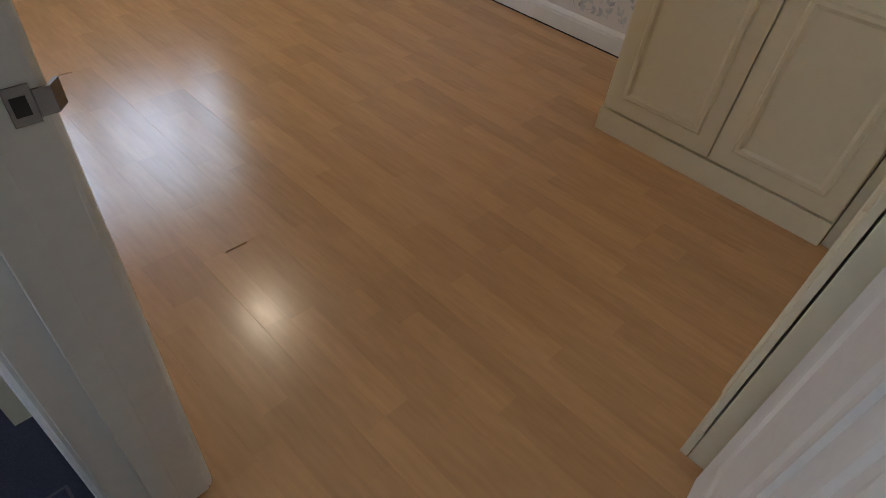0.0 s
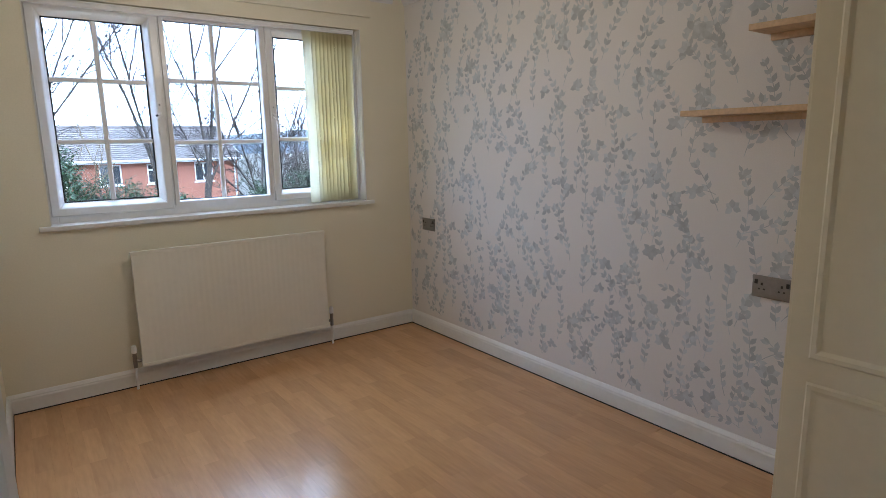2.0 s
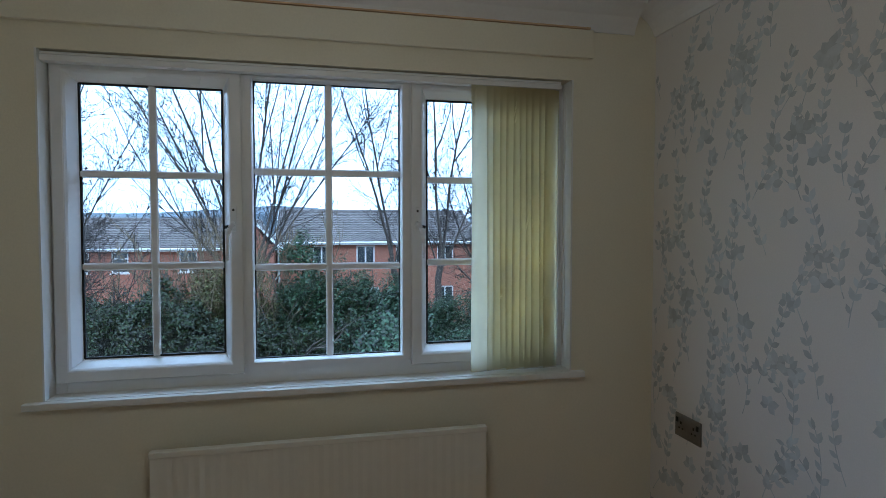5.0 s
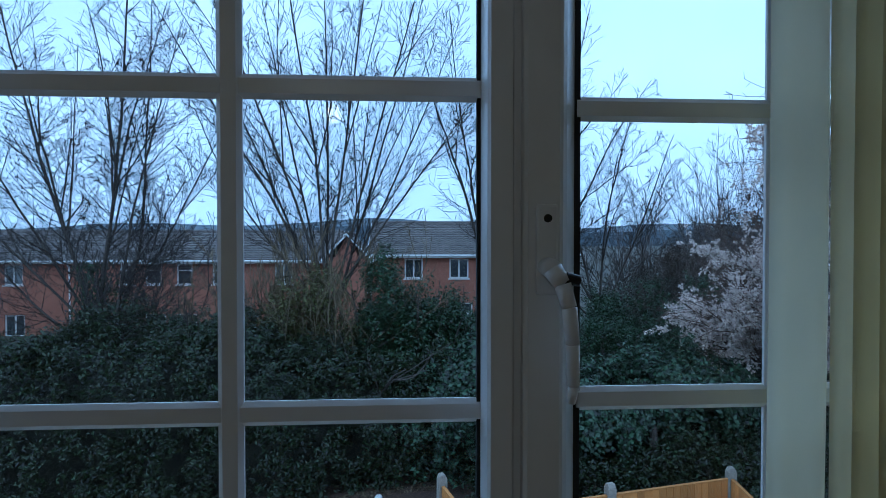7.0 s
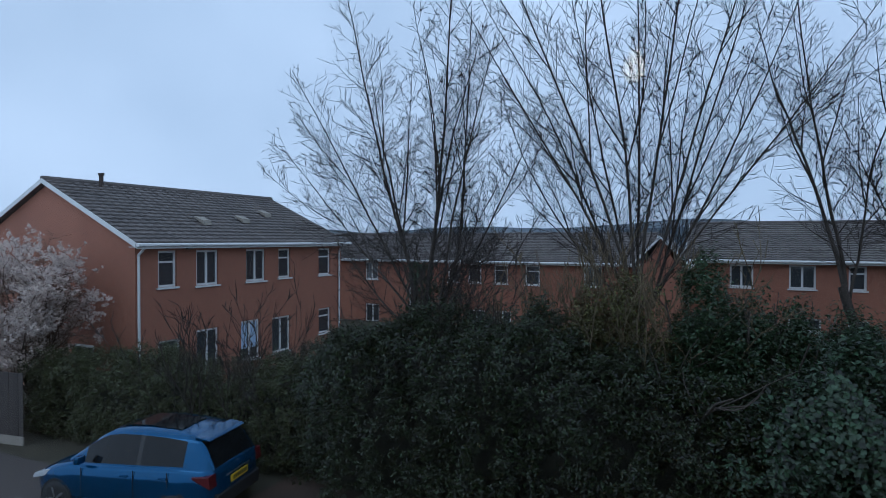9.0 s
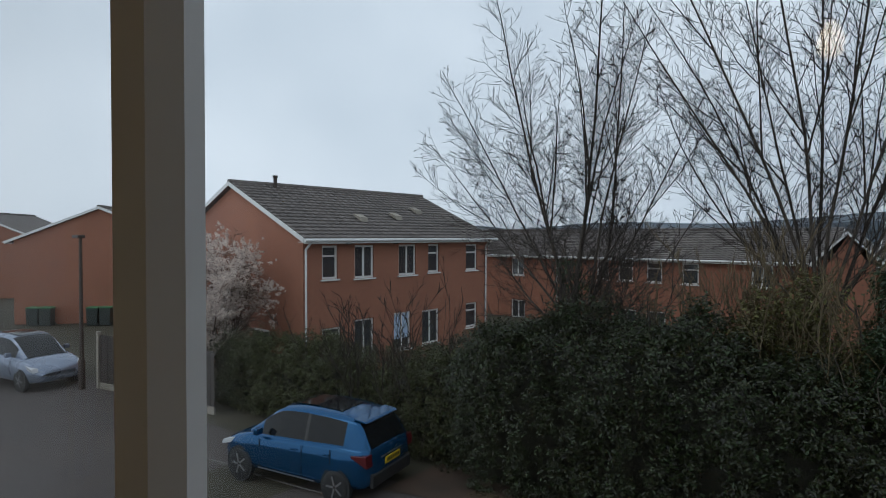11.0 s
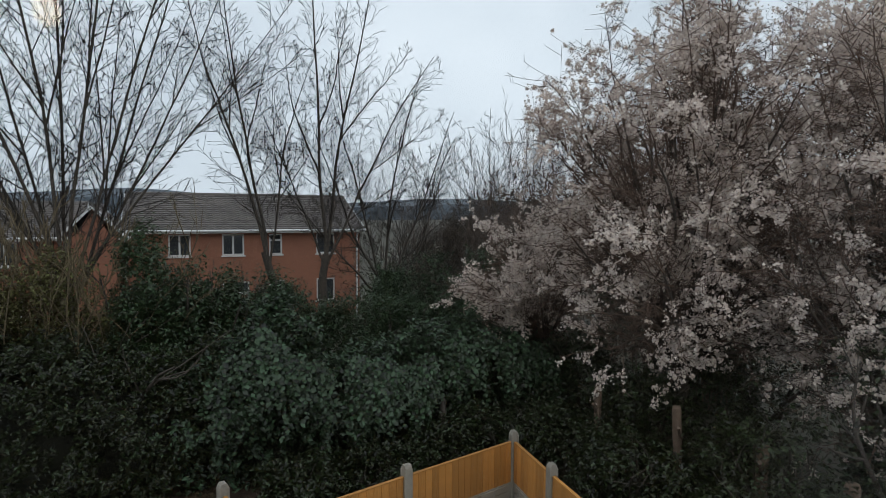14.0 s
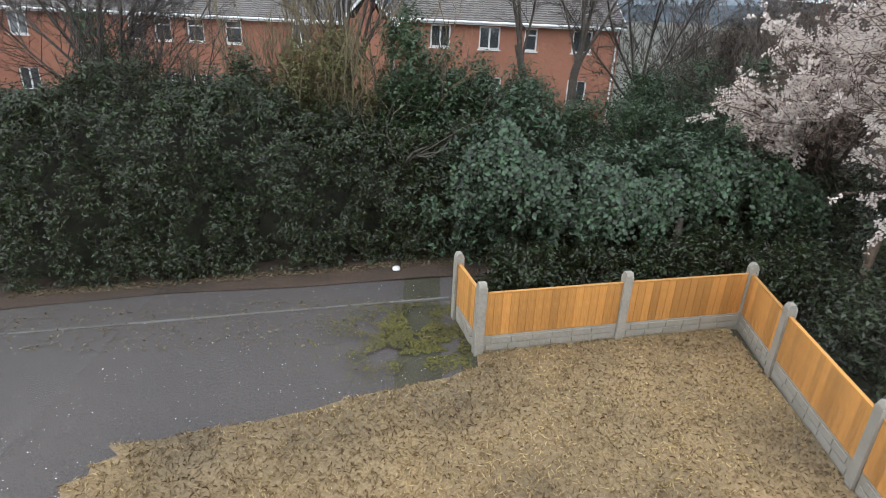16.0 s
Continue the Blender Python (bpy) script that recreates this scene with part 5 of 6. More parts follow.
bare_tree("bare_tree", -2.8, 12.0, "leafless fan-shaped tree with dense upright branches", 12,
          [(-36, 6, 6.8, 0.9, 0.5), (-29, -10, 7.6, 1.0, 0.55), (-22, 8, 8.4, 0.9, 0.55), (-15, -8, 9.0, 1.0, 0.6), (-9, 10, 9.4, 0.8, 0.6), (-4, -9, 9.6, 1.0, 0.6), (2, 8, 9.7, 0.9, 0.6), (7, -6, 9.5, 1.0, 0.6), (13, 9, 9.2, 0.8, 0.6), (19, -9, 8.8, 1.0, 0.55), (25, 8, 8.0, 0.9, 0.55), (33, -6, 7.0, 1.0, 0.5)],
          (0.05, 0, 3.0), 0.115, 0.20, 1.35, (30, 54), 0.0, 0.03)
bare_tree("bare_tree", 1.75, 14.2, "slender leafless tree leaning on its neighbour", 13,
          [(-10, 0, 6.4, 1.0, 0.75), (-1, 6, 7.0, 0.95, 0.7), (8, -6, 5.0, 0.9, 0.5)], (-0.85, 0, 3.4), 0.12, 0.16, 1.35, (34, 60), 0.02, 0.03)
bare_tree("bare_tree", 2.1, 14.4, "slender leafless tree with a forked stem", 14,
          [(-4, 0, 7.4, 1.0, 0.75), (10, 6, 7.2, 0.95, 0.72), (24, -6, 6.0, 0.9, 0.55), (-20, 5, 4.6, 0.9, 0.42)], (0.28, 0, 3.3), 0.13, 0.16, 1.45, (34, 60), 0.02, 0.03)
bare_tree("bare_tree", 3.9, 15.0, "crooked low leafless tree with ivy at its foot", 15,
          [(-48, 0, 4.2, 0.9, 0.5), (-26, 8, 5.2, 1.0, 0.55), (-8, -8, 5.8, 0.9, 0.55), (12, 8, 6.0, 1.0, 0.55), (30, -6, 5.6, 0.9, 0.55), (48, 4, 5.2, 0.8, 0.5), (62, -4, 4.0, 0.6, 0.4)], (0.25, 0, 2.2), 0.14, 0.17, 1.4, (40, 72), 0.06, 0.07, 2.8)
bare_tree("bare_tree", 6.2, 17.0, "leafless scrub tree in the far thicket", 16,
          [(-20, 0, 5.0, 0.9, 0.5), (0, 8, 5.4, 1.0, 0.5), (20, -6, 5.0, 0.9, 0.5), (38, 4, 4.0, 0.8, 0.4)], (0.1, 0, 1.6), 0.10, 0.24, 1.2, (35, 62), 0.03, 0.05)
bare_tree("bare_tree", 9.5, 18.0, "leafless scrub tree in the far thicket", 17,
          [(-24, 0, 6.0, 0.9, 0.5), (-6, 8, 6.6, 1.0, 0.5), (14, -6, 6.4, 0.9, 0.5), (32, 4, 5.4, 0.8, 0.4)], (0.1, 0, 1.8), 0.11, 0.24, 1.3, (35, 62), 0.03, 0.05)

# ---- blossom trees ----
def blossom_tree(name, x, y, label, seed, trunk_r, fork_h, centre, size, branches, bare=0.35, ivy_h=0.0, petal=0.040):
    """A thorn tree whose branches fill a rounded crown (centre and half sizes, about the foot), flowering along its twigs."""
    z0 = ground_z(x, y) - 0.05
    t = thing(name, label, "tree", (x, y, z0))
    rnd = random.Random(seed)
    seg, tw, trunk = [], [], []
    fork = Vector((0.12, 0.08, fork_h))
    for k in range(6):
        bend = Vector((0.05 * math.sin(k * 1.7 + seed), 0.04 * math.sin(k * 2.3), 0))
        bend2 = Vector((0.05 * math.sin((k + 1) * 1.7 + seed), 0.04 * math.sin((k + 1) * 2.3), 0))
        trunk.append((tuple(fork * (k / 6) + bend), tuple(fork * ((k + 1) / 6) + bend2), trunk_r * (1.25 - 0.4 * k / 6), trunk_r * (1.25 - 0.4 * (k + 1) / 6)))
    c, h = Vector(centre), Vector(size)
    bloom = []
    for _ in range(branches):
        d = Vector((rnd.gauss(0, 1), rnd.gauss(0, 1), rnd.gauss(0, 1))).normalized() * rnd.uniform(0.35, 1.0) ** 0.45
        end = c + Vector((d.x * h.x, d.y * h.y, d.z * h.z))
        start = fork * rnd.uniform(0.55, 1.0)
        mid = start.lerp(end, 0.5) + Vector((rnd.gauss(0, 0.25), rnd.gauss(0, 0.25), 0.18 * (end - start).length))
        pts = [(start.lerp(mid, k / 9)).lerp(mid.lerp(end, k / 9), k / 9) + Vector((rnd.gauss(0, 0.03), rnd.gauss(0, 0.03), rnd.gauss(0, 0.03))) * (k > 0) for k in range(10)]
        r0 = trunk_r * rnd.uniform(0.22, 0.42)
        path = []
        for k in range(9):
            ra, rb = r0 * (1 - 0.85 * k / 9), r0 * (1 - 0.85 * (k + 1) / 9)
            (seg if ra > 0.016 else tw).append((tuple(pts[k]), tuple(pts[k + 1]), max(ra, 0.006), max(rb, 0.005)))
            path.append((pts[k], (pts[k + 1] - pts[k]).normalized(), ra))
        path.append((pts[9], path[-1][1], 0.005))
        f, ln = 0.30, (end - start).length
        while f < 1.0:
            pos, dd, r = along(path, min(f, 0.99))
            tl = rnd.uniform(0.35, 0.95)
            t2 = shoot(rnd, pos, aside(rnd, dd, rnd.uniform(35, 80)), tl, 0.0070, 4, 0.03, 0.10, tw, 0.0042)
            for _ in range(5):
                p3, d3, _r = along(t2, rnd.uniform(0.15, 0.98))
                e = p3 + aside(rnd, d3, rnd.uniform(40, 80)) * rnd.uniform(0.10, 0.34)
                tw.append((tuple(p3), tuple(e), 0.0048, 0.0036))
                bloom.append((p3, e))
            bloom.append((t2[1][0], t2[4][0]))
            f += rnd.uniform(0.09, 0.17) / ln
    link_mesh("trunk", tube_mesh("trunk", trunk, 9), M["bark"], t, "", True)
    link_mesh("limbs", tube_mesh("limbs", seg, 5), M["bark"], t, "", True)
    tagged(link_mesh("twigs", tube_mesh("twigs", tw, 3), M["thorn"], t), kind="stuff")
    # tufts of blossom along the fine wood, thick on some boughs and thin on others
    r2 = np.random.default_rng(seed)
    tufts = []
    for a, b in bloom:
        m_ = a.lerp(b, 0.5)
        rich = noise.noise((m_.x * 1.1, m_.y * 1.1, m_.z * 1.1 + seed)) + 0.5 * noise.noise((m_.x * 3, m_.y * 3, m_.z * 3))
        if rich < bare - 0.5:
            continue
        for k in range(1 + int((b - a).length / 0.10)):
            if r2.random() < 0.75:
                tufts.append(a.lerp(b, r2.uniform(0.1, 1.0)))
    base = np.array([tuple(v) for v in tufts])
    per, n_ = 11, len(tufts)
    puff = np.repeat(r2.uniform(0.010, 0.042, (n_, 1)), per, 0)
    p = np.repeat(base, per, 0) + r2.normal(0, 1, (n_ * per, 3)) * puff
    tagged(link_mesh("blossom", leaf_mesh("blossom", p, r2.normal(0, 1, p.shape), petal, 0.5, 0.9), M["blossom"], t, "pale pink-white blossom in tufts"), kind="stuff")
    if ivy_h:
        m_ = 4200
        q = r2.normal(0, 1, (m_, 3)) * [0.26, 0.24, 0] + np.stack([np.zeros(m_), np.zeros(m_), r2.uniform(0, ivy_h, m_)], 1)
        tagged(link_mesh("ivy", leaf_mesh("ivy", q, r2.normal(0, 1, q.shape) + [0, -0.6, 0.2], 0.08, 0.5, 0.7), M["ivy"], t, "ivy hanging round the lower trunk"), kind="stuff")
    return t
blossom_tree("blossom_tree", 6.0, 10.3, "low blackthorn in blossom behind the ivy", 31, 0.08, 1.8, (-0.4, -0.1, 3.2), (1.8, 1.3, 1.4), 50, 0.56, 1.6)
blossom_tree("blossom_tree", 6.5, 7.0, "spreading blackthorn tree covered in pale blossom", 32, 0.11, 2.2, (0.0, 0, 4.8), (2.9, 2.3, 3.5), 130, 0.60, 0.0)
blossom_tree("blossom_tree", 8.0, 4.7, "tall blackthorn tree behind the fence in blossom", 36, 0.10, 1.9, (0.0, 0, 4.2), (2.6, 2.1, 3.7), 125, 0.58, 1.2)
blossom_tree("blossom_tree", 9.7, 9.0, "taller blossom tree in the thicket", 33, 0.10, 2.4, (0, 0, 5.5), (2.6, 1.9, 3.3), 85, 0.60, 1.8)
blossom_tree("blossom_tree", -18.6, 9.35, "small white blossom tree by the house gable", 34, 0.07, 1.1, (0, 0, 3.3), (1.75, 1.6, 1.95), 58, 0.40, 0.0, 0.042)
# lopped stems among the ivy beyond the fence
for lx, ly, lh, lr in ((4.9, 7.2, 1.6, 0.055), (5.3, 5.9, 1.6, 0.06), (5.6, 4.9, 1.4, 0.075), (5.9, 4.0, 1.2, 0.08)):
    stump = thing("lopped_trunk", "bare lopped tree trunk with a cut top beyond the fence", "tree trunk", (lx, ly, -2.7), 0, "lopped trunks")
    part("trunk", lathe([(lr * 1.3, -0.1), (lr * 1.05, 0.3), (lr, lh * 0.6), (lr * 1.08, lh - 0.05), (lr * 0.9, lh)], 10, pose(0, 0, 0, 3 * math.sin(lx * 9), 4 * math.sin(ly * 7), 0)), M["cutbark"], stump, "", 0, True)
    part("branch_stub", cyl(lr * 0.5, lr * 0.4, (0, 0, lh * 0.72), (-0.16, -0.10, lh * 0.72 + 0.20), 8), M["cutbark"], stump)

# ---- houses ----
def house(name, x0, y0, rz, length, depth, zg, eave, ridge, upper, lower, label, tiles=True, pipes=(), boxes_=()):
    """Front wall along local +x at local y 0, facing -y; roof ridge along x. upper, lower: windows (x, width, sill, height)."""
    h = thing(name, label, "house", (x0, y0, zg), rz)
    T = 0.3
    # front wall with real openings
    bands = []
    lo = -0.8
    for group_ in (lower, upper):
        s0, s1 = min(w[2] for w in group_), max(w[2] + w[3] for w in group_)
        bands.append((0, length, 0, T, lo, s0))
        x = 0.0
        for cx, w, s, hh in sorted(group_):
            bands.append((x, cx, 0, T, s0, s1))
            if s > s0:
                bands.append((cx, cx + w, 0, T, s0, s))
            if s + hh < s1:
                bands.append((cx, cx + w, 0, T, s + hh, s1))
            x = cx + w
        bands.append((x, length, 0, T, s0, s1))
        lo = s1
    bands.append((0, length, 0, T, lo, eave))
    part("front_wall", boxes(*bands), M["brick"], h)
    part("back_wall", boxes((0, length, depth - T, depth, -0.8, eave)), M["brick"], h)
    for xa in (0, length - T):
        part("gable_wall", prism([(T, -0.8), (depth - T, -0.8), (depth - T, eave), (depth / 2, ridge - 0.12), (T, eave)], "x", xa, xa + T), M["brick"], h)
    for cx, w, s, hh in list(upper) + list(lower):
        wi = part("window", boxes((cx, cx + w, 0.06, 0.11, s, s + 0.07), (cx, cx + w, 0.06, 0.11, s + hh - 0.07, s + hh), (cx, cx + 0.07, 0.06, 0.11, s + 0.07, s + hh - 0.07), (cx + w - 0.07, cx + w, 0.06, 0.11, s + 0.07, s + hh - 0.07), *([(cx + w / 2 - 0.04, cx + w / 2 + 0.04, 0.06, 0.11, s + 0.07, s + hh - 0.07)] if w > 0.8 else [(cx + 0.07, cx + w - 0.07, 0.06, 0.11, s + hh * 0.66, s + hh * 0.66 + 0.06)])), M["fascia"], h)
        part("pane", boxes((cx + 0.05, cx + w - 0.05, 0.095, 0.10, s + 0.05, s + hh - 0.05)), M["pane"], wi)
        part("sill", boxes((cx - 0.06, cx + w + 0.06, -0.06, 0.058, s - 0.055, s - 0.002)), M["fascia"], wi)
        # near-black sheet painted as the unlit room behind the pane
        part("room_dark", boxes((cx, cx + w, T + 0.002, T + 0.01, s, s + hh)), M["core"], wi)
    ov = 0.32
    for s in (1, -1):
        ya, yb = (-ov, depth / 2) if s == 1 else (depth + ov, depth / 2)
        za = eave - 0.12
        if tiles and s == 1:
            rows_n, cols_n = 17, int(length / 0.30)
            vs, fs = [], []
            for r in range(rows_n):
                f0, f1 = r / rows_n, (r + 1) / rows_n
                yA, yB = ya + (yb - ya) * f0, ya + (yb - ya) * (f1 + 0.015)
                zA, zB = za + (ridge - za) * f0 + 0.045, za + (ridge - za) * f1 + 0.012
                for c in range(cols_n):
                    xa, xb = -ov * 0.6 + (length + ov * 1.2) * c / cols_n, -ov * 0.6 + (length + ov * 1.2) * (c + 1) / cols_n - 0.008
                    k = len(vs)
                    xm = (xa + xb) / 2
                    vs += [(xa, yA, zA), (xm, yA, zA + 0.028), (xb, yA, zA), (xa, yB, zB), (xm, yB, zB + 0.028), (xb, yB, zB), (xa, yA, zA - 0.03), (xb, yA, zA - 0.03)]
                    fs += [(k, k + 1, k + 4, k + 3), (k + 1, k + 2, k + 5, k + 4), (k + 6, k + 7, k + 2, k), (k, k + 2, k + 1, k + 1)]
            fs = [f if f[2] != f[3] else f[:3] for f in fs]
            mesh = bpy.data.meshes.new("tiles")
            mesh.from_pydata(vs, [], fs)
            tagged(link_mesh("roof_tiles", mesh, M["rooftile"], h, "interlocking brown roof tiles"), kind="stuff")
        part("roof_slope", prism([(ya, za), (yb, ridge), (yb, ridge - 0.1), (ya, za - 0.08)], "x", -ov * 0.6, length + ov * 0.6), M["rooftile"], h)
    part("ridge_tiles", cyl(0.11, 0.11, (-ov * 0.6, depth / 2, ridge + 0.01), (length + ov * 0.6, depth / 2, ridge + 0.01), 10), M["rooftile"], h)
    part("fascia", boxes((-ov * 0.6, length + ov * 0.6, -ov - 0.03, -ov, za - 0.16, za + 0.0)), M["fascia"], h)
    part("soffit", boxes((-ov * 0.6, length + ov * 0.6, -ov, 0, za - 0.12, za - 0.10)), M["fascia"], h)
    part("gutter", cyl(0.055, 0.055, (-ov * 0.6, -ov - 0.08, za - 0.05), (length + ov * 0.6, -ov - 0.08, za - 0.05), 10), M["fascia"], h)
    for xa in (-ov * 0.6 - 0.025, length + ov * 0.6):
        part("bargeboard", merge(prism([(-ov, za - 0.13), (depth / 2, ridge - 0.12), (depth / 2, ridge + 0.03), (-ov, za + 0.02)], "x", xa, xa + 0.025), prism([(depth + ov, za - 0.13), (depth / 2, ridge - 0.12), (depth / 2, ridge + 0.03), (depth + ov, za + 0.02)], "x", xa, xa + 0.025)), M["fascia"], h, "white bargeboard")
    for xp in pipes:
        part("downpipe", merge(cyl(0.04, 0.04, (xp, -0.05, 0), (xp, -0.05, za - 0.35), 10), cyl(0.04, 0.04, (xp, -0.05, za - 0.35), (xp, -ov - 0.06, za - 0.08), 10)), M["fascia"], h, "white downpipe")
    for xb in boxes_:
        part("vent_box", boxes((xb, xb + 0.16, -0.12, -0.001, eave - 0.32, eave - 0.14)), M["lamppost"], h)
    return h
# semi-detached pair across the yard; its front faces the yard
h1 = house("house", -16.6, 11.2, 90, 9.9, 8.4, -3.35, 4.95, 6.85,
      [(0.75, 0.66, 3.48, 1.12), (2.15, 0.9, 3.44, 1.16), (4.3, 0.95, 3.44, 1.16), (5.95, 0.66, 3.48, 1.12), (8.35, 0.8, 3.46, 1.12)],
      [(0.75, 0.80, 1.1, 0.75), (2.15, 0.9, 0.55, 1.45), (4.05, 0.9, 0.65, 1.40), (5.6, 1.0, 0.65, 1.35), (8.35, 0.8, 1.0, 1.05)],
      "red brick semi-detached pair with brown tiled roof", True, (0.08, 9.7), (1.75, 4.0))
for x, f in ((1.55, 0.93), (3.3, 0.34), (5.4, 0.40), (7.3, 0.55)):
    yy, zz = -0.32 + (4.2 + 0.32) * f, 4.83 + (6.85 - 4.83) * f
    if f > 0.9:
        part("roof_vent", merge(cyl(0.07, 0.07, (x, yy, zz), (x, yy, zz + 0.42), 12), cyl(0.10, 0.10, (x, yy, zz + 0.42), (x, yy, zz + 0.50), 12)), M["lamppost"], h1, "dark flue pipe")
    else:
        part("tile_vent", prism([(yy - 0.25, zz - 0.06), (yy + 0.2, zz + 0.18), (yy + 0.2, zz + 0.24), (yy - 0.2, zz + 0.10)], "x", x, x + 0.36), M["concrete"], h1, "pale roof vent tile")
# pale blue sheets over the panes paint in the window's blue light
part("blue_panel", boxes((4.12, 4.46, 0.088, 0.093, 1.05, 1.98), (4.54, 4.88, 0.088, 0.093, 1.05, 1.98)), M["bluelit"], h1, "pale blue sheets painted as a blue-lit window")
h2 = house("house", -2.8, 28.0, 0, 10.2, 7.0, -4.3, 5.2, 6.7,
      [(1.6, 0.9, 3.9, 0.97), (3.8, 0.95, 3.9, 0.97), (5.85, 0.6, 3.9, 0.97), (8.05, 0.9, 3.9, 0.97)],
      [(1.6, 0.9, 1.6, 1.1), (3.8, 1.15, 2.15, 0.55), (5.85, 0.7, 1.6, 1.1), (8.05, 0.9, 1.6, 1.1)],
      "red brick terrace with a long brown tiled roof", True, (10.05,))
h3 = house("house", -26.0, 30.0, 0, 21.1, 7.0, -4.4, 4.97, 6.34,
      [(1.6, 0.9, 3.6, 1.05), (4.7, 0.9, 3.6, 1.05), (10.35, 0.7, 3.6, 1.05), (11.6, 0.8, 3.6, 1.05), (13.15, 0.8, 3.6, 1.05), (14.95, 0.8, 3.6, 1.05), (18.1, 0.9, 3.6, 1.05)],
      [(1.6, 1.0, 1.0, 1.1), (4.7, 1.0, 1.0, 1.1), (8.1, 1.0, 1.0, 1.1), (11.6, 1.0, 1.0, 1.1), (13.15, 1.0, 1.0, 1.1), (14.95, 1.0, 1.0, 1.1), (18.1, 1.0, 1.0, 1.1)],
      "red brick terrace row seen behind bare trees", True, (0.1, 7.9))
gw = part("gable_window", boxes((-0.03, 0.04, 1.9, 1.97, 1.0, 1.7), (-0.03, 0.04, 2.75, 2.82, 1.0, 1.7), (-0.03, 0.04, 1.97, 2.75, 1.0, 1.07), (-0.03, 0.04, 1.97, 2.75, 1.63, 1.7)), M["fascia"], h1, "small white gable window")
part("pane", boxes((-0.012, -0.004, 1.97, 2.75, 1.07, 1.63)), M["pane"], gw)
h4 = house("house", -3.0, 26.6, 90, 3.4, 1.7, -4.3, 5.0, 6.1, [(0.6, 0.9, 3.3, 1.05)], [(0.6, 0.9, 1.0, 1.1)], "narrow brick house wing with a small gable", False)
h5 = house("house", -46.7, 14.7, -40, 9.0, 8.8, -3.4, 4.75, 6.55, [(2.0, 0.9, 3.3, 1.05), (6.0, 0.9, 3.3, 1.05)], [(2.0, 0.9, 1.0, 1.1), (6.0, 0.9, 1.0, 1.1)], "plain red brick house with a blank gable", False)
h6 = house("house", -67.5, 12.8, -40, 9.0, 8.8, -3.4, 4.8, 6.7, [(2.0, 0.9, 3.3, 1.05)], [(2.0, 0.9, 1.0, 1.1)], "far red brick house with a dark roof", False)

# far wooded rise; its distance haze is painted in as blue-grey
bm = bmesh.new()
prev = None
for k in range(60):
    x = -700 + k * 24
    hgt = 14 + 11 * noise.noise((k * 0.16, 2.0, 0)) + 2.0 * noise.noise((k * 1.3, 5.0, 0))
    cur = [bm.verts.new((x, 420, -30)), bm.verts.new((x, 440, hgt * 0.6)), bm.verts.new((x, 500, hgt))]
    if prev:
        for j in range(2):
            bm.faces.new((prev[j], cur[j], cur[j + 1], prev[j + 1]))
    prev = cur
structure("backdrop_hill", bm, M["hill"], "low wooded rise in the distance, haze painted into its colour", "hill")

# dark fence beyond the hedge end, lamp post, bins
def dark_fence(x0, y0, x1, y1):
    ln, rz = math.hypot(x1 - x0, y1 - y0), math.degrees(math.atan2(y1 - y0, x1 - x0))
    f = thing("timber_fence", "dark weathered timber fence with pale concrete posts", "fence", (x0, y0, ground_z(x0)), rz, "dark timber fences")
    part("gravel_board", boxes((0, ln, -0.02, 0.02, 0.0, 0.22)), M["concrete"], f)
    for k in range(12):
        part("board", boxes((ln * k / 12 + 0.004, ln * (k + 1) / 12 - 0.003, -0.012 + 0.004 * (k % 2), 0.006, 0.22, 1.75)), M["darkfence"], f)
    part("post", boxes((-0.05, 0.05, -0.06, 0.06, 0, 1.85)), M["concrete"], f, "concrete post", 0.006)
dark_fence(-21.7, 7.0, -19.9, 7.4)
dark_fence(-19.9, 7.4, -18.1, 7.75)
dark_fence(-18.1, 7.75, -16.3, 8.05)
lamp = thing("street_lamp", "slim brown street lamp with a small lantern", "street lamp", (-22.0, 6.6, ground_z(-21.6)))
part("base", lathe([(0.10, 0), (0.10, 0.9), (0.075, 1.0)], 12), M["lamppost"], lamp)
part("column", cyl(0.065, 0.05, (0, 0, 0.98), (0, 0, 4.85), 12), M["lamppost"], lamp)
part("lantern", boxes((-0.45, 0.12, -0.11, 0.11, 4.84, 4.95)), M["lamppost"], lamp, "", 0.03)
def wheelie_bin(x, y, rz, label):
    b = thing("wheelie_bin", label, "bin", (x, y, -3.4), rz, "wheelie bins")
    part("body", prism([(-0.26, 0.06), (0.24, 0.06), (0.30, 0.98), (-0.30, 0.98)], "x", -0.27, 0.27), M["bin_"], b, "", 0.015)
    part("lid", prism([(-0.34, 0.985), (0.33, 0.985), (0.30, 1.04), (-0.25, 1.07)], "x", -0.29, 0.29), M["binlid"], b, "green lid", 0.012)
    for s in (-0.22, 0.22):
        part("wheel", cyl(0.10, 0.10, (s - 0.03, 0.24, 0.10), (s + 0.03, 0.24, 0.10), 14), M["dark"], b)
for bx, by in ((-38.5, 9.5), (-38.1, 10.0), (-36.3, 11.7), (-35.9, 12.2)):
    wheelie_bin(bx, by, -40, "dark wheelie bin with a green lid by the gable")

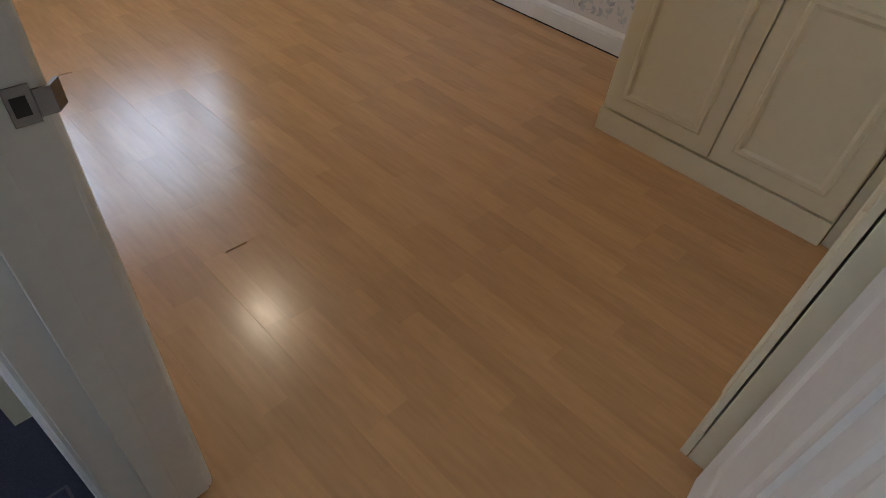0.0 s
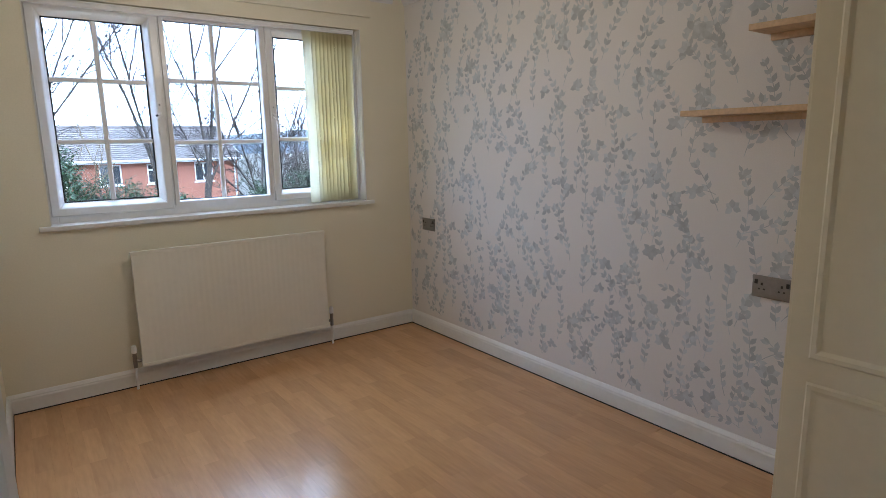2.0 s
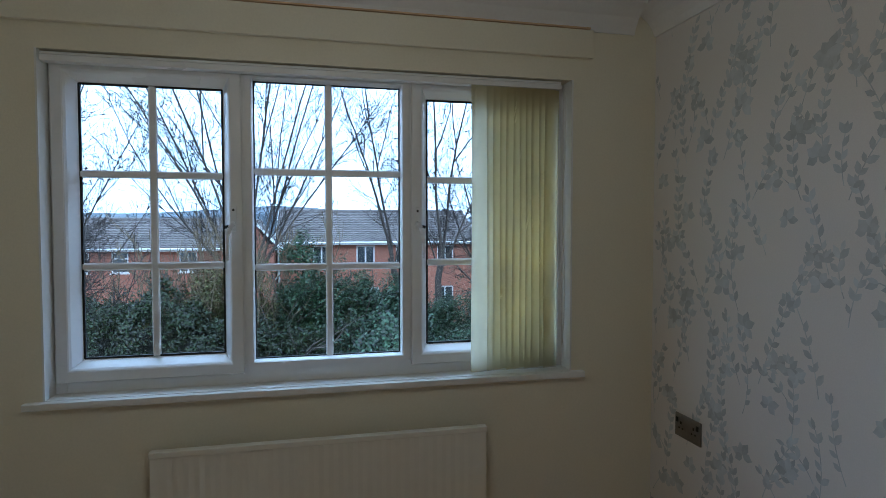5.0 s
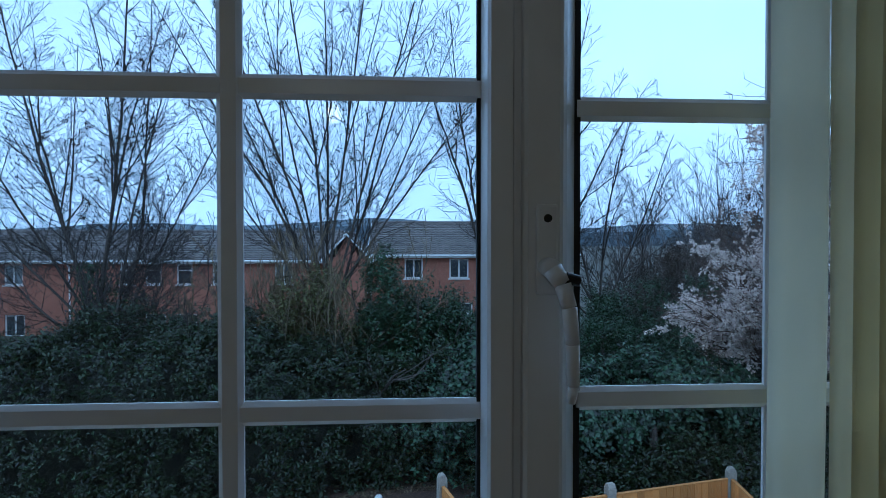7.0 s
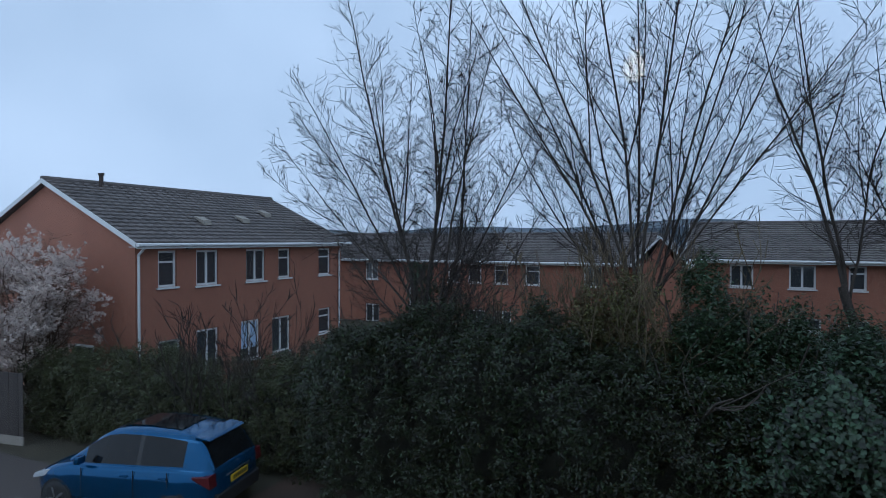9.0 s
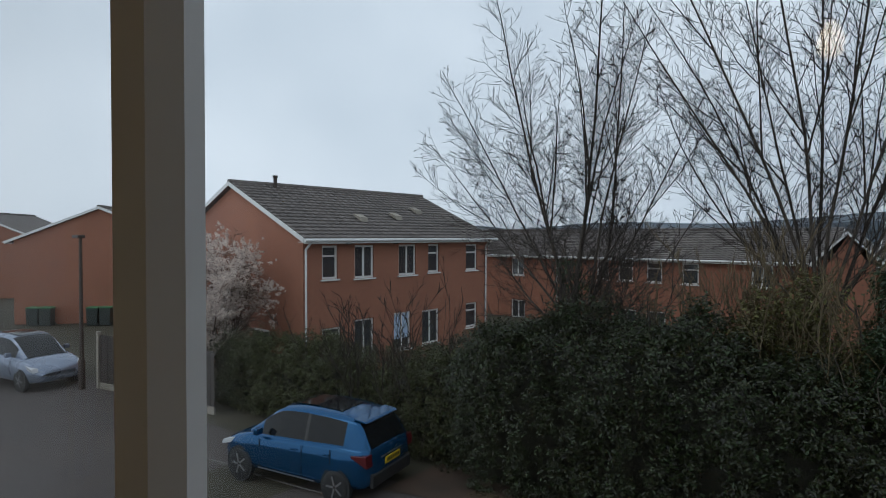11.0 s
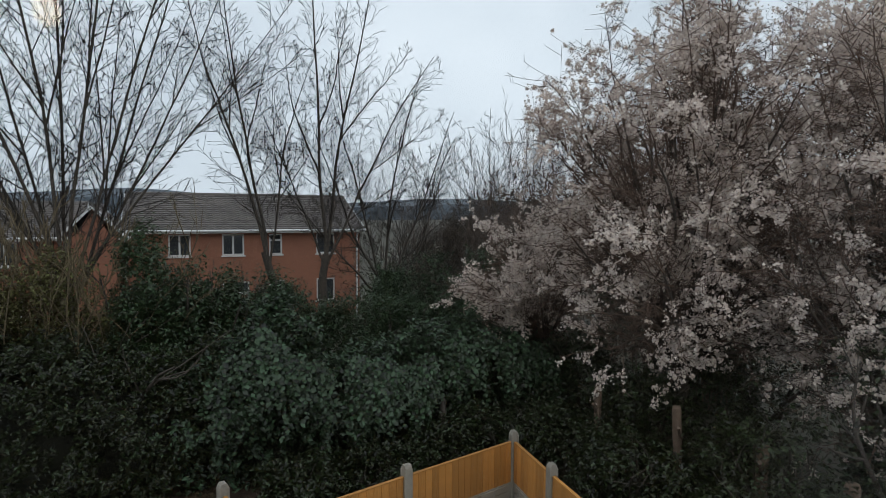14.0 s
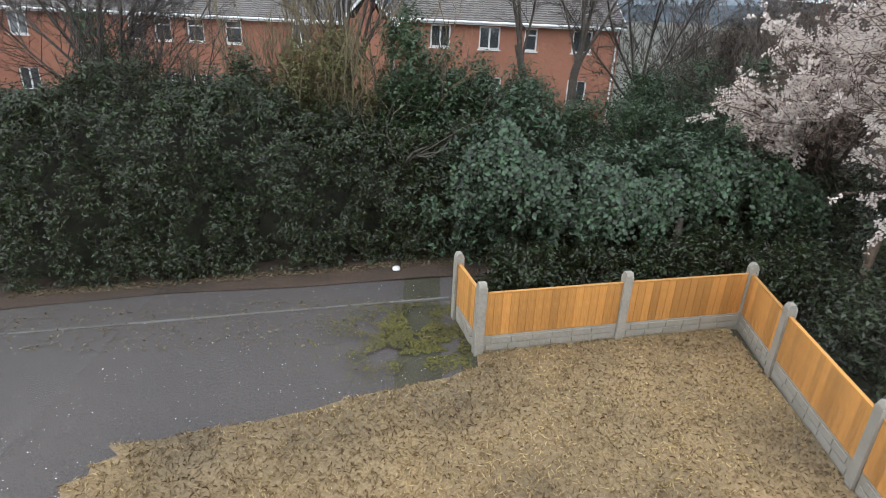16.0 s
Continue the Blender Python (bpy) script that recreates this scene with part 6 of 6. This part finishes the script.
# ---- cars ----
def car(name, x, y, rz, paint, label, scale=1.0):
    """A hatchback: nose towards local +x, wheels on the ground at z 0."""
    zg = ground_z(x) + 0.014
    c = thing(name, label, "car", (x, y, zg), rz)
    def knots(x, table):
        return float(np.interp(x, [a for a, _ in table], [b for _, b in table]))
    width = [(-1.97, 0.58), (-1.92, 0.72), (-1.78, 0.80), (-1.3, 0.84), (0.0, 0.85), (1.2, 0.84), (1.55, 0.80), (1.80, 0.69), (1.92, 0.56), (1.98, 0.40)]
    sill = [(-1.97, 0.42), (-1.85, 0.31), (-1.5, 0.24), (1.5, 0.22), (1.85, 0.25), (1.98, 0.36)]
    belt = [(-1.97, 0.90), (-1.85, 0.99), (-1.3, 1.00), (-0.4, 0.96), (0.5, 0.92), (1.05, 0.90), (1.4, 0.83), (1.7, 0.72), (1.9, 0.60), (1.98, 0.50)]
    bm = bmesh.new()
    rings = []
    for sx in np.linspace(-1.97, 1.98, 56):
        hw, zs, zb = knots(sx, width), knots(sx, sill), knots(sx, belt)
        arch = max(0.0, 1 - min(abs(sx - 1.25), abs(sx + 1.25)) / 0.42) * 0.018
        half = [(hw * 0.80, zs), (hw * 0.955, zs + 0.05), (hw * 0.985 + arch, zs + 0.16), (hw + arch, zs + (zb - zs) * 0.52), (hw * 0.992, zs + (zb - zs) * 0.70), (hw * 0.975, zb - 0.07), (hw * 0.93, zb - 0.015), (hw * 0.84, zb + 0.012), (hw * 0.40, zb + 0.035)]
        rings.append([bm.verts.new((sx, v, w)) for v, w in half + [(-v, w) for v, w in half[::-1]]])
    for p, q in zip(rings, rings[1:]):
        for j in range(18):
            bm.faces.new((p[j], p[(j + 1) % 18], q[(j + 1) % 18], q[j]))
    bm.faces.new(rings[0][::-1])
    bm.faces.new(rings[-1])
    bmesh.ops.recalc_face_normals(bm, faces=bm.faces[:])
    part("body", bm, paint, c, "", 0, True)
    # cabin: one lofted shell, its openings filled with dark glass
    top = [(-1.90, 0.99), (-1.80, 1.16), (-1.68, 1.35), (-1.60, 1.415), (-1.3, 1.465), (-0.9, 1.50), (-0.4, 1.515), (0.0, 1.50), (0.28, 1.46), (0.45, 1.385), (0.75, 1.205), (1.16, 0.925)]
    foot = [(-1.90, 0.66), (-1.6, 0.735), (-0.6, 0.775), (0.4, 0.755), (1.16, 0.66)]
    crown = [(-1.90, 0.62), (-1.6, 0.57), (-0.6, 0.60), (0.3, 0.585), (1.16, 0.60)]
    stops = [-1.90, -1.80, -1.70, -1.60, -1.50, -1.36, -1.15, -0.9, -0.7, -0.50, -0.42, -0.2, 0.0, 0.15, 0.28, 0.36, 0.45, 0.60, 0.75, 0.95, 1.16]
    shell, glass_, post = bmesh.new(), bmesh.new(), bmesh.new()
    rows_c = []
    for sx in stops:
        zb, zt, wf, wc = knots(sx, belt) - 0.015, knots(sx, top), knots(sx, foot), knots(sx, crown)
        half = [(wf, zb), (wf - 0.006, zb + (zt - zb) * 0.07), (wf + (wc - wf) * 0.60, zb + (zt - zb) * 0.60), (wc + 0.012, zb + (zt - zb) * 0.87), (wc - 0.045, zb + (zt - zb) * 0.965), (wc * 0.55, zt + 0.006), (0.0, zt + 0.012)]
        rows_c.append([(sx, v, w) for v, w in half] + [(sx, -v, w) for v, w in half[-2::-1]])
    for k, (p, q) in enumerate(zip(rows_c, rows_c[1:])):
        x0_, x1_ = stops[k], stops[k + 1]
        for j in range(12):
            strip_ = min(j, 11 - j)
            side_pane = strip_ in (1, 2) and -1.37 < x0_ and x1_ < 0.76 and not -0.51 < x0_ < -0.45
            end_pane = strip_ in (4, 5) and (x1_ < -1.55 or x0_ > 0.27)
            target = glass_ if side_pane or end_pane else post if strip_ in (1, 2) and -0.51 < x0_ < -0.45 else shell
            target.faces.new([target.verts.new(v) for v in (p[j], p[j + 1], q[j + 1], q[j])])
    for b in (shell, glass_, post):
        bmesh.ops.remove_doubles(b, verts=b.verts[:], dist=0.0005)
        bmesh.ops.recalc_face_normals(b, faces=b.faces[:])
    part("cabin", shell, paint, c, "", 0, True)
    part("windows", glass_, M["carglass"], c, "tinted windows", 0, True)
    part("door_post", post, M["black"], c, "black door posts")
    part("cabin_floor", boxes((-1.7, 1.0, -0.60, 0.60, 0.80, 0.86)), M["dark"], c)
    for s in (1, -1):
        part("door_mirror", boxes((0.62, 0.74, s * 0.80, s * 0.97, 0.96, 1.09)), paint, c, "", 0.03)
        part("door_handle", boxes((-0.30, -0.14, s * 0.835, s * 0.862, 0.80, 0.83)), paint, c, "", 0.008)
        part("door_handle", boxes((-1.10, -0.94, s * 0.835, s * 0.860, 0.82, 0.85)), paint, c, "", 0.008)
        part("door_seam", boxes((-0.42, -0.412, s * 0.842, s * 0.8535, 0.30, 0.92), (0.70, 0.708, s * 0.832, s * 0.845, 0.30, 0.88), (-1.12, -1.112, s * 0.836, s * 0.849, 0.55, 0.94)), M["dark"], c)
        part("headlight", prism([(1.50, 0.66), (1.86, 0.58), (1.80, 0.68), (1.45, 0.77)], "y", s * 0.58, s * 0.785), M["clearlens"], c, "clear headlight", 0.01)
        part("tail_light", prism([(-1.955, 0.72), (-1.60, 0.86), (-1.58, 0.90), (-1.93, 0.93)], "y", s * 0.60, s * 0.815), M["redlens"], c, "red tail light", 0.012)
        for wx in (-1.25, 1.25):
            w = part("wheel", lathe([(0.20, -0.10), (0.285, -0.10), (0.305, -0.07), (0.305, 0.07), (0.285, 0.10), (0.20, 0.10)], 24, pose(wx, s * 0.765, 0.305, 90, 0, 0)), M["dark"], c, "tyre", 0, True)
            part("rim", merge(lathe([(0.05, -0.02), (0.205, 0.0), (0.205, 0.02), (0.05, 0.02)], 20, pose(wx, s * 0.835, 0.305, -90 * s, 0, 0)), *[boxes((0.03, 0.20, -0.018, 0.018, -0.008, 0.012), m=pose(wx, s * 0.862, 0.305, -90 * s, 0, 0) @ pose(0, 0, 0, 0, 0, 72 * k)) for k in range(5)]), M["alloy"], w, "five-spoke alloy rim")
            part("arch_gap", lathe([(0.30, -0.05), (0.345, -0.05), (0.345, 0.045), (0.30, 0.045)], 24, pose(wx, s * 0.80, 0.305, 90, 0, 0)), M["dark"], c)
    part("spoiler", prism([(-1.76, 1.405), (-1.70, 1.435), (-1.45, 1.462), (-1.45, 1.44), (-1.66, 1.405)], "y", -0.54, 0.54), paint, c, "", 0.010)
    part("rear_bumper", prism([(-1.99, 0.34), (-2.0, 0.56), (-1.93, 0.60), (-1.90, 0.34)], "y", -0.66, 0.66), M["dark"], c, "black lower bumper", 0.02)
    part("roof_glass", prism([(-1.05, 1.500), (-0.4, 1.532), (0.0, 1.518), (0.22, 1.484), (0.22, 1.492), (0.0, 1.526), (-0.4, 1.540), (-1.05, 1.508)], "y", -0.36, 0.36), M["carglass"], c, "dark glass roof panel")
    for s in (1, -1):
        part("sill_strip", boxes((-0.75, 0.72, s * 0.848, s * 0.862, 0.315, 0.335)), M["alloy"], c, "chrome sill strip")
    part("boot_strip", boxes((-1.985, -1.962, -0.36, 0.36, 0.80, 0.822)), M["alloy"], c, "chrome boot strip")
    part("badge", cyl(0.055, 0.055, (-1.935, 0, 0.90), (-1.96, 0, 0.90), 14), M["alloy"], c)
    pl = part("number_plate", boxes((-2.0, -1.985, -0.26, 0.26, 0.66, 0.775)), M["yellow"], c, "yellow rear number plate")
    part("plate_bars", boxes(*[(-2.004, -2.001, -0.22 + k * 0.063, -0.18 + k * 0.063, 0.685, 0.75) for k in range(7)]), M["black"], pl)
    c.scale = (scale, 1.02 * scale, 1.08 * scale)
    part("aerial", cyl(0.004, 0.002, (-1.35, 0, 1.46), (-1.62, 0, 1.62), 6), M["black"], c)
    part("wiper", cyl(0.008, 0.006, (-1.86, 0.0, 1.06), (-1.76, 0.30, 1.16), 6), M["black"], c)
    return c
car("car", -10.74, 7.22, 193.0, M["carblue"], "metallic blue hatchback parked by the hedge", 0.95)
car("car", -24.5, 5.75, 13, M["carsilver"], "silver-blue family car parked on the drive")

# small litter on the bed
stone = thing("white_stone", "white stone on the soil at the hedge foot", "stone", (-1.55, 8.75, ground_z(-1.55) + 0.03))
part("pebble", lathe([(0.02, -0.01), (0.06, 0.01), (0.07, 0.035), (0.05, 0.065), (0.015, 0.075)], 10), M["white"], stone, "", 0, True)
litter = RNG.uniform(0, 1, (2600, 2))
lp = np.stack([-7.5 + litter[:, 0] * 6.9, np.zeros(2600), np.zeros(2600)], 1)
lp[:, 1] = np.where(litter[:, 1] < 0.6, 9.05 + 0.125 * lp[:, 0] - 0.45 * litter[:, 1] + 0.25, 4.6 + litter[:, 1] * 3.2)
lp[:, 2] = [ground_z(x) + 0.035 for x in lp[:, 0]]
tagged(link_mesh("leaf_litter", leaf_mesh("leaf_litter", lp, np.tile([[0, 0, 1.0]], (2600, 1)), 0.045, 0.3, 0.6), M["straw"]), "dead leaves scattered on tarmac and soil", "leaf litter", "", "stuff")
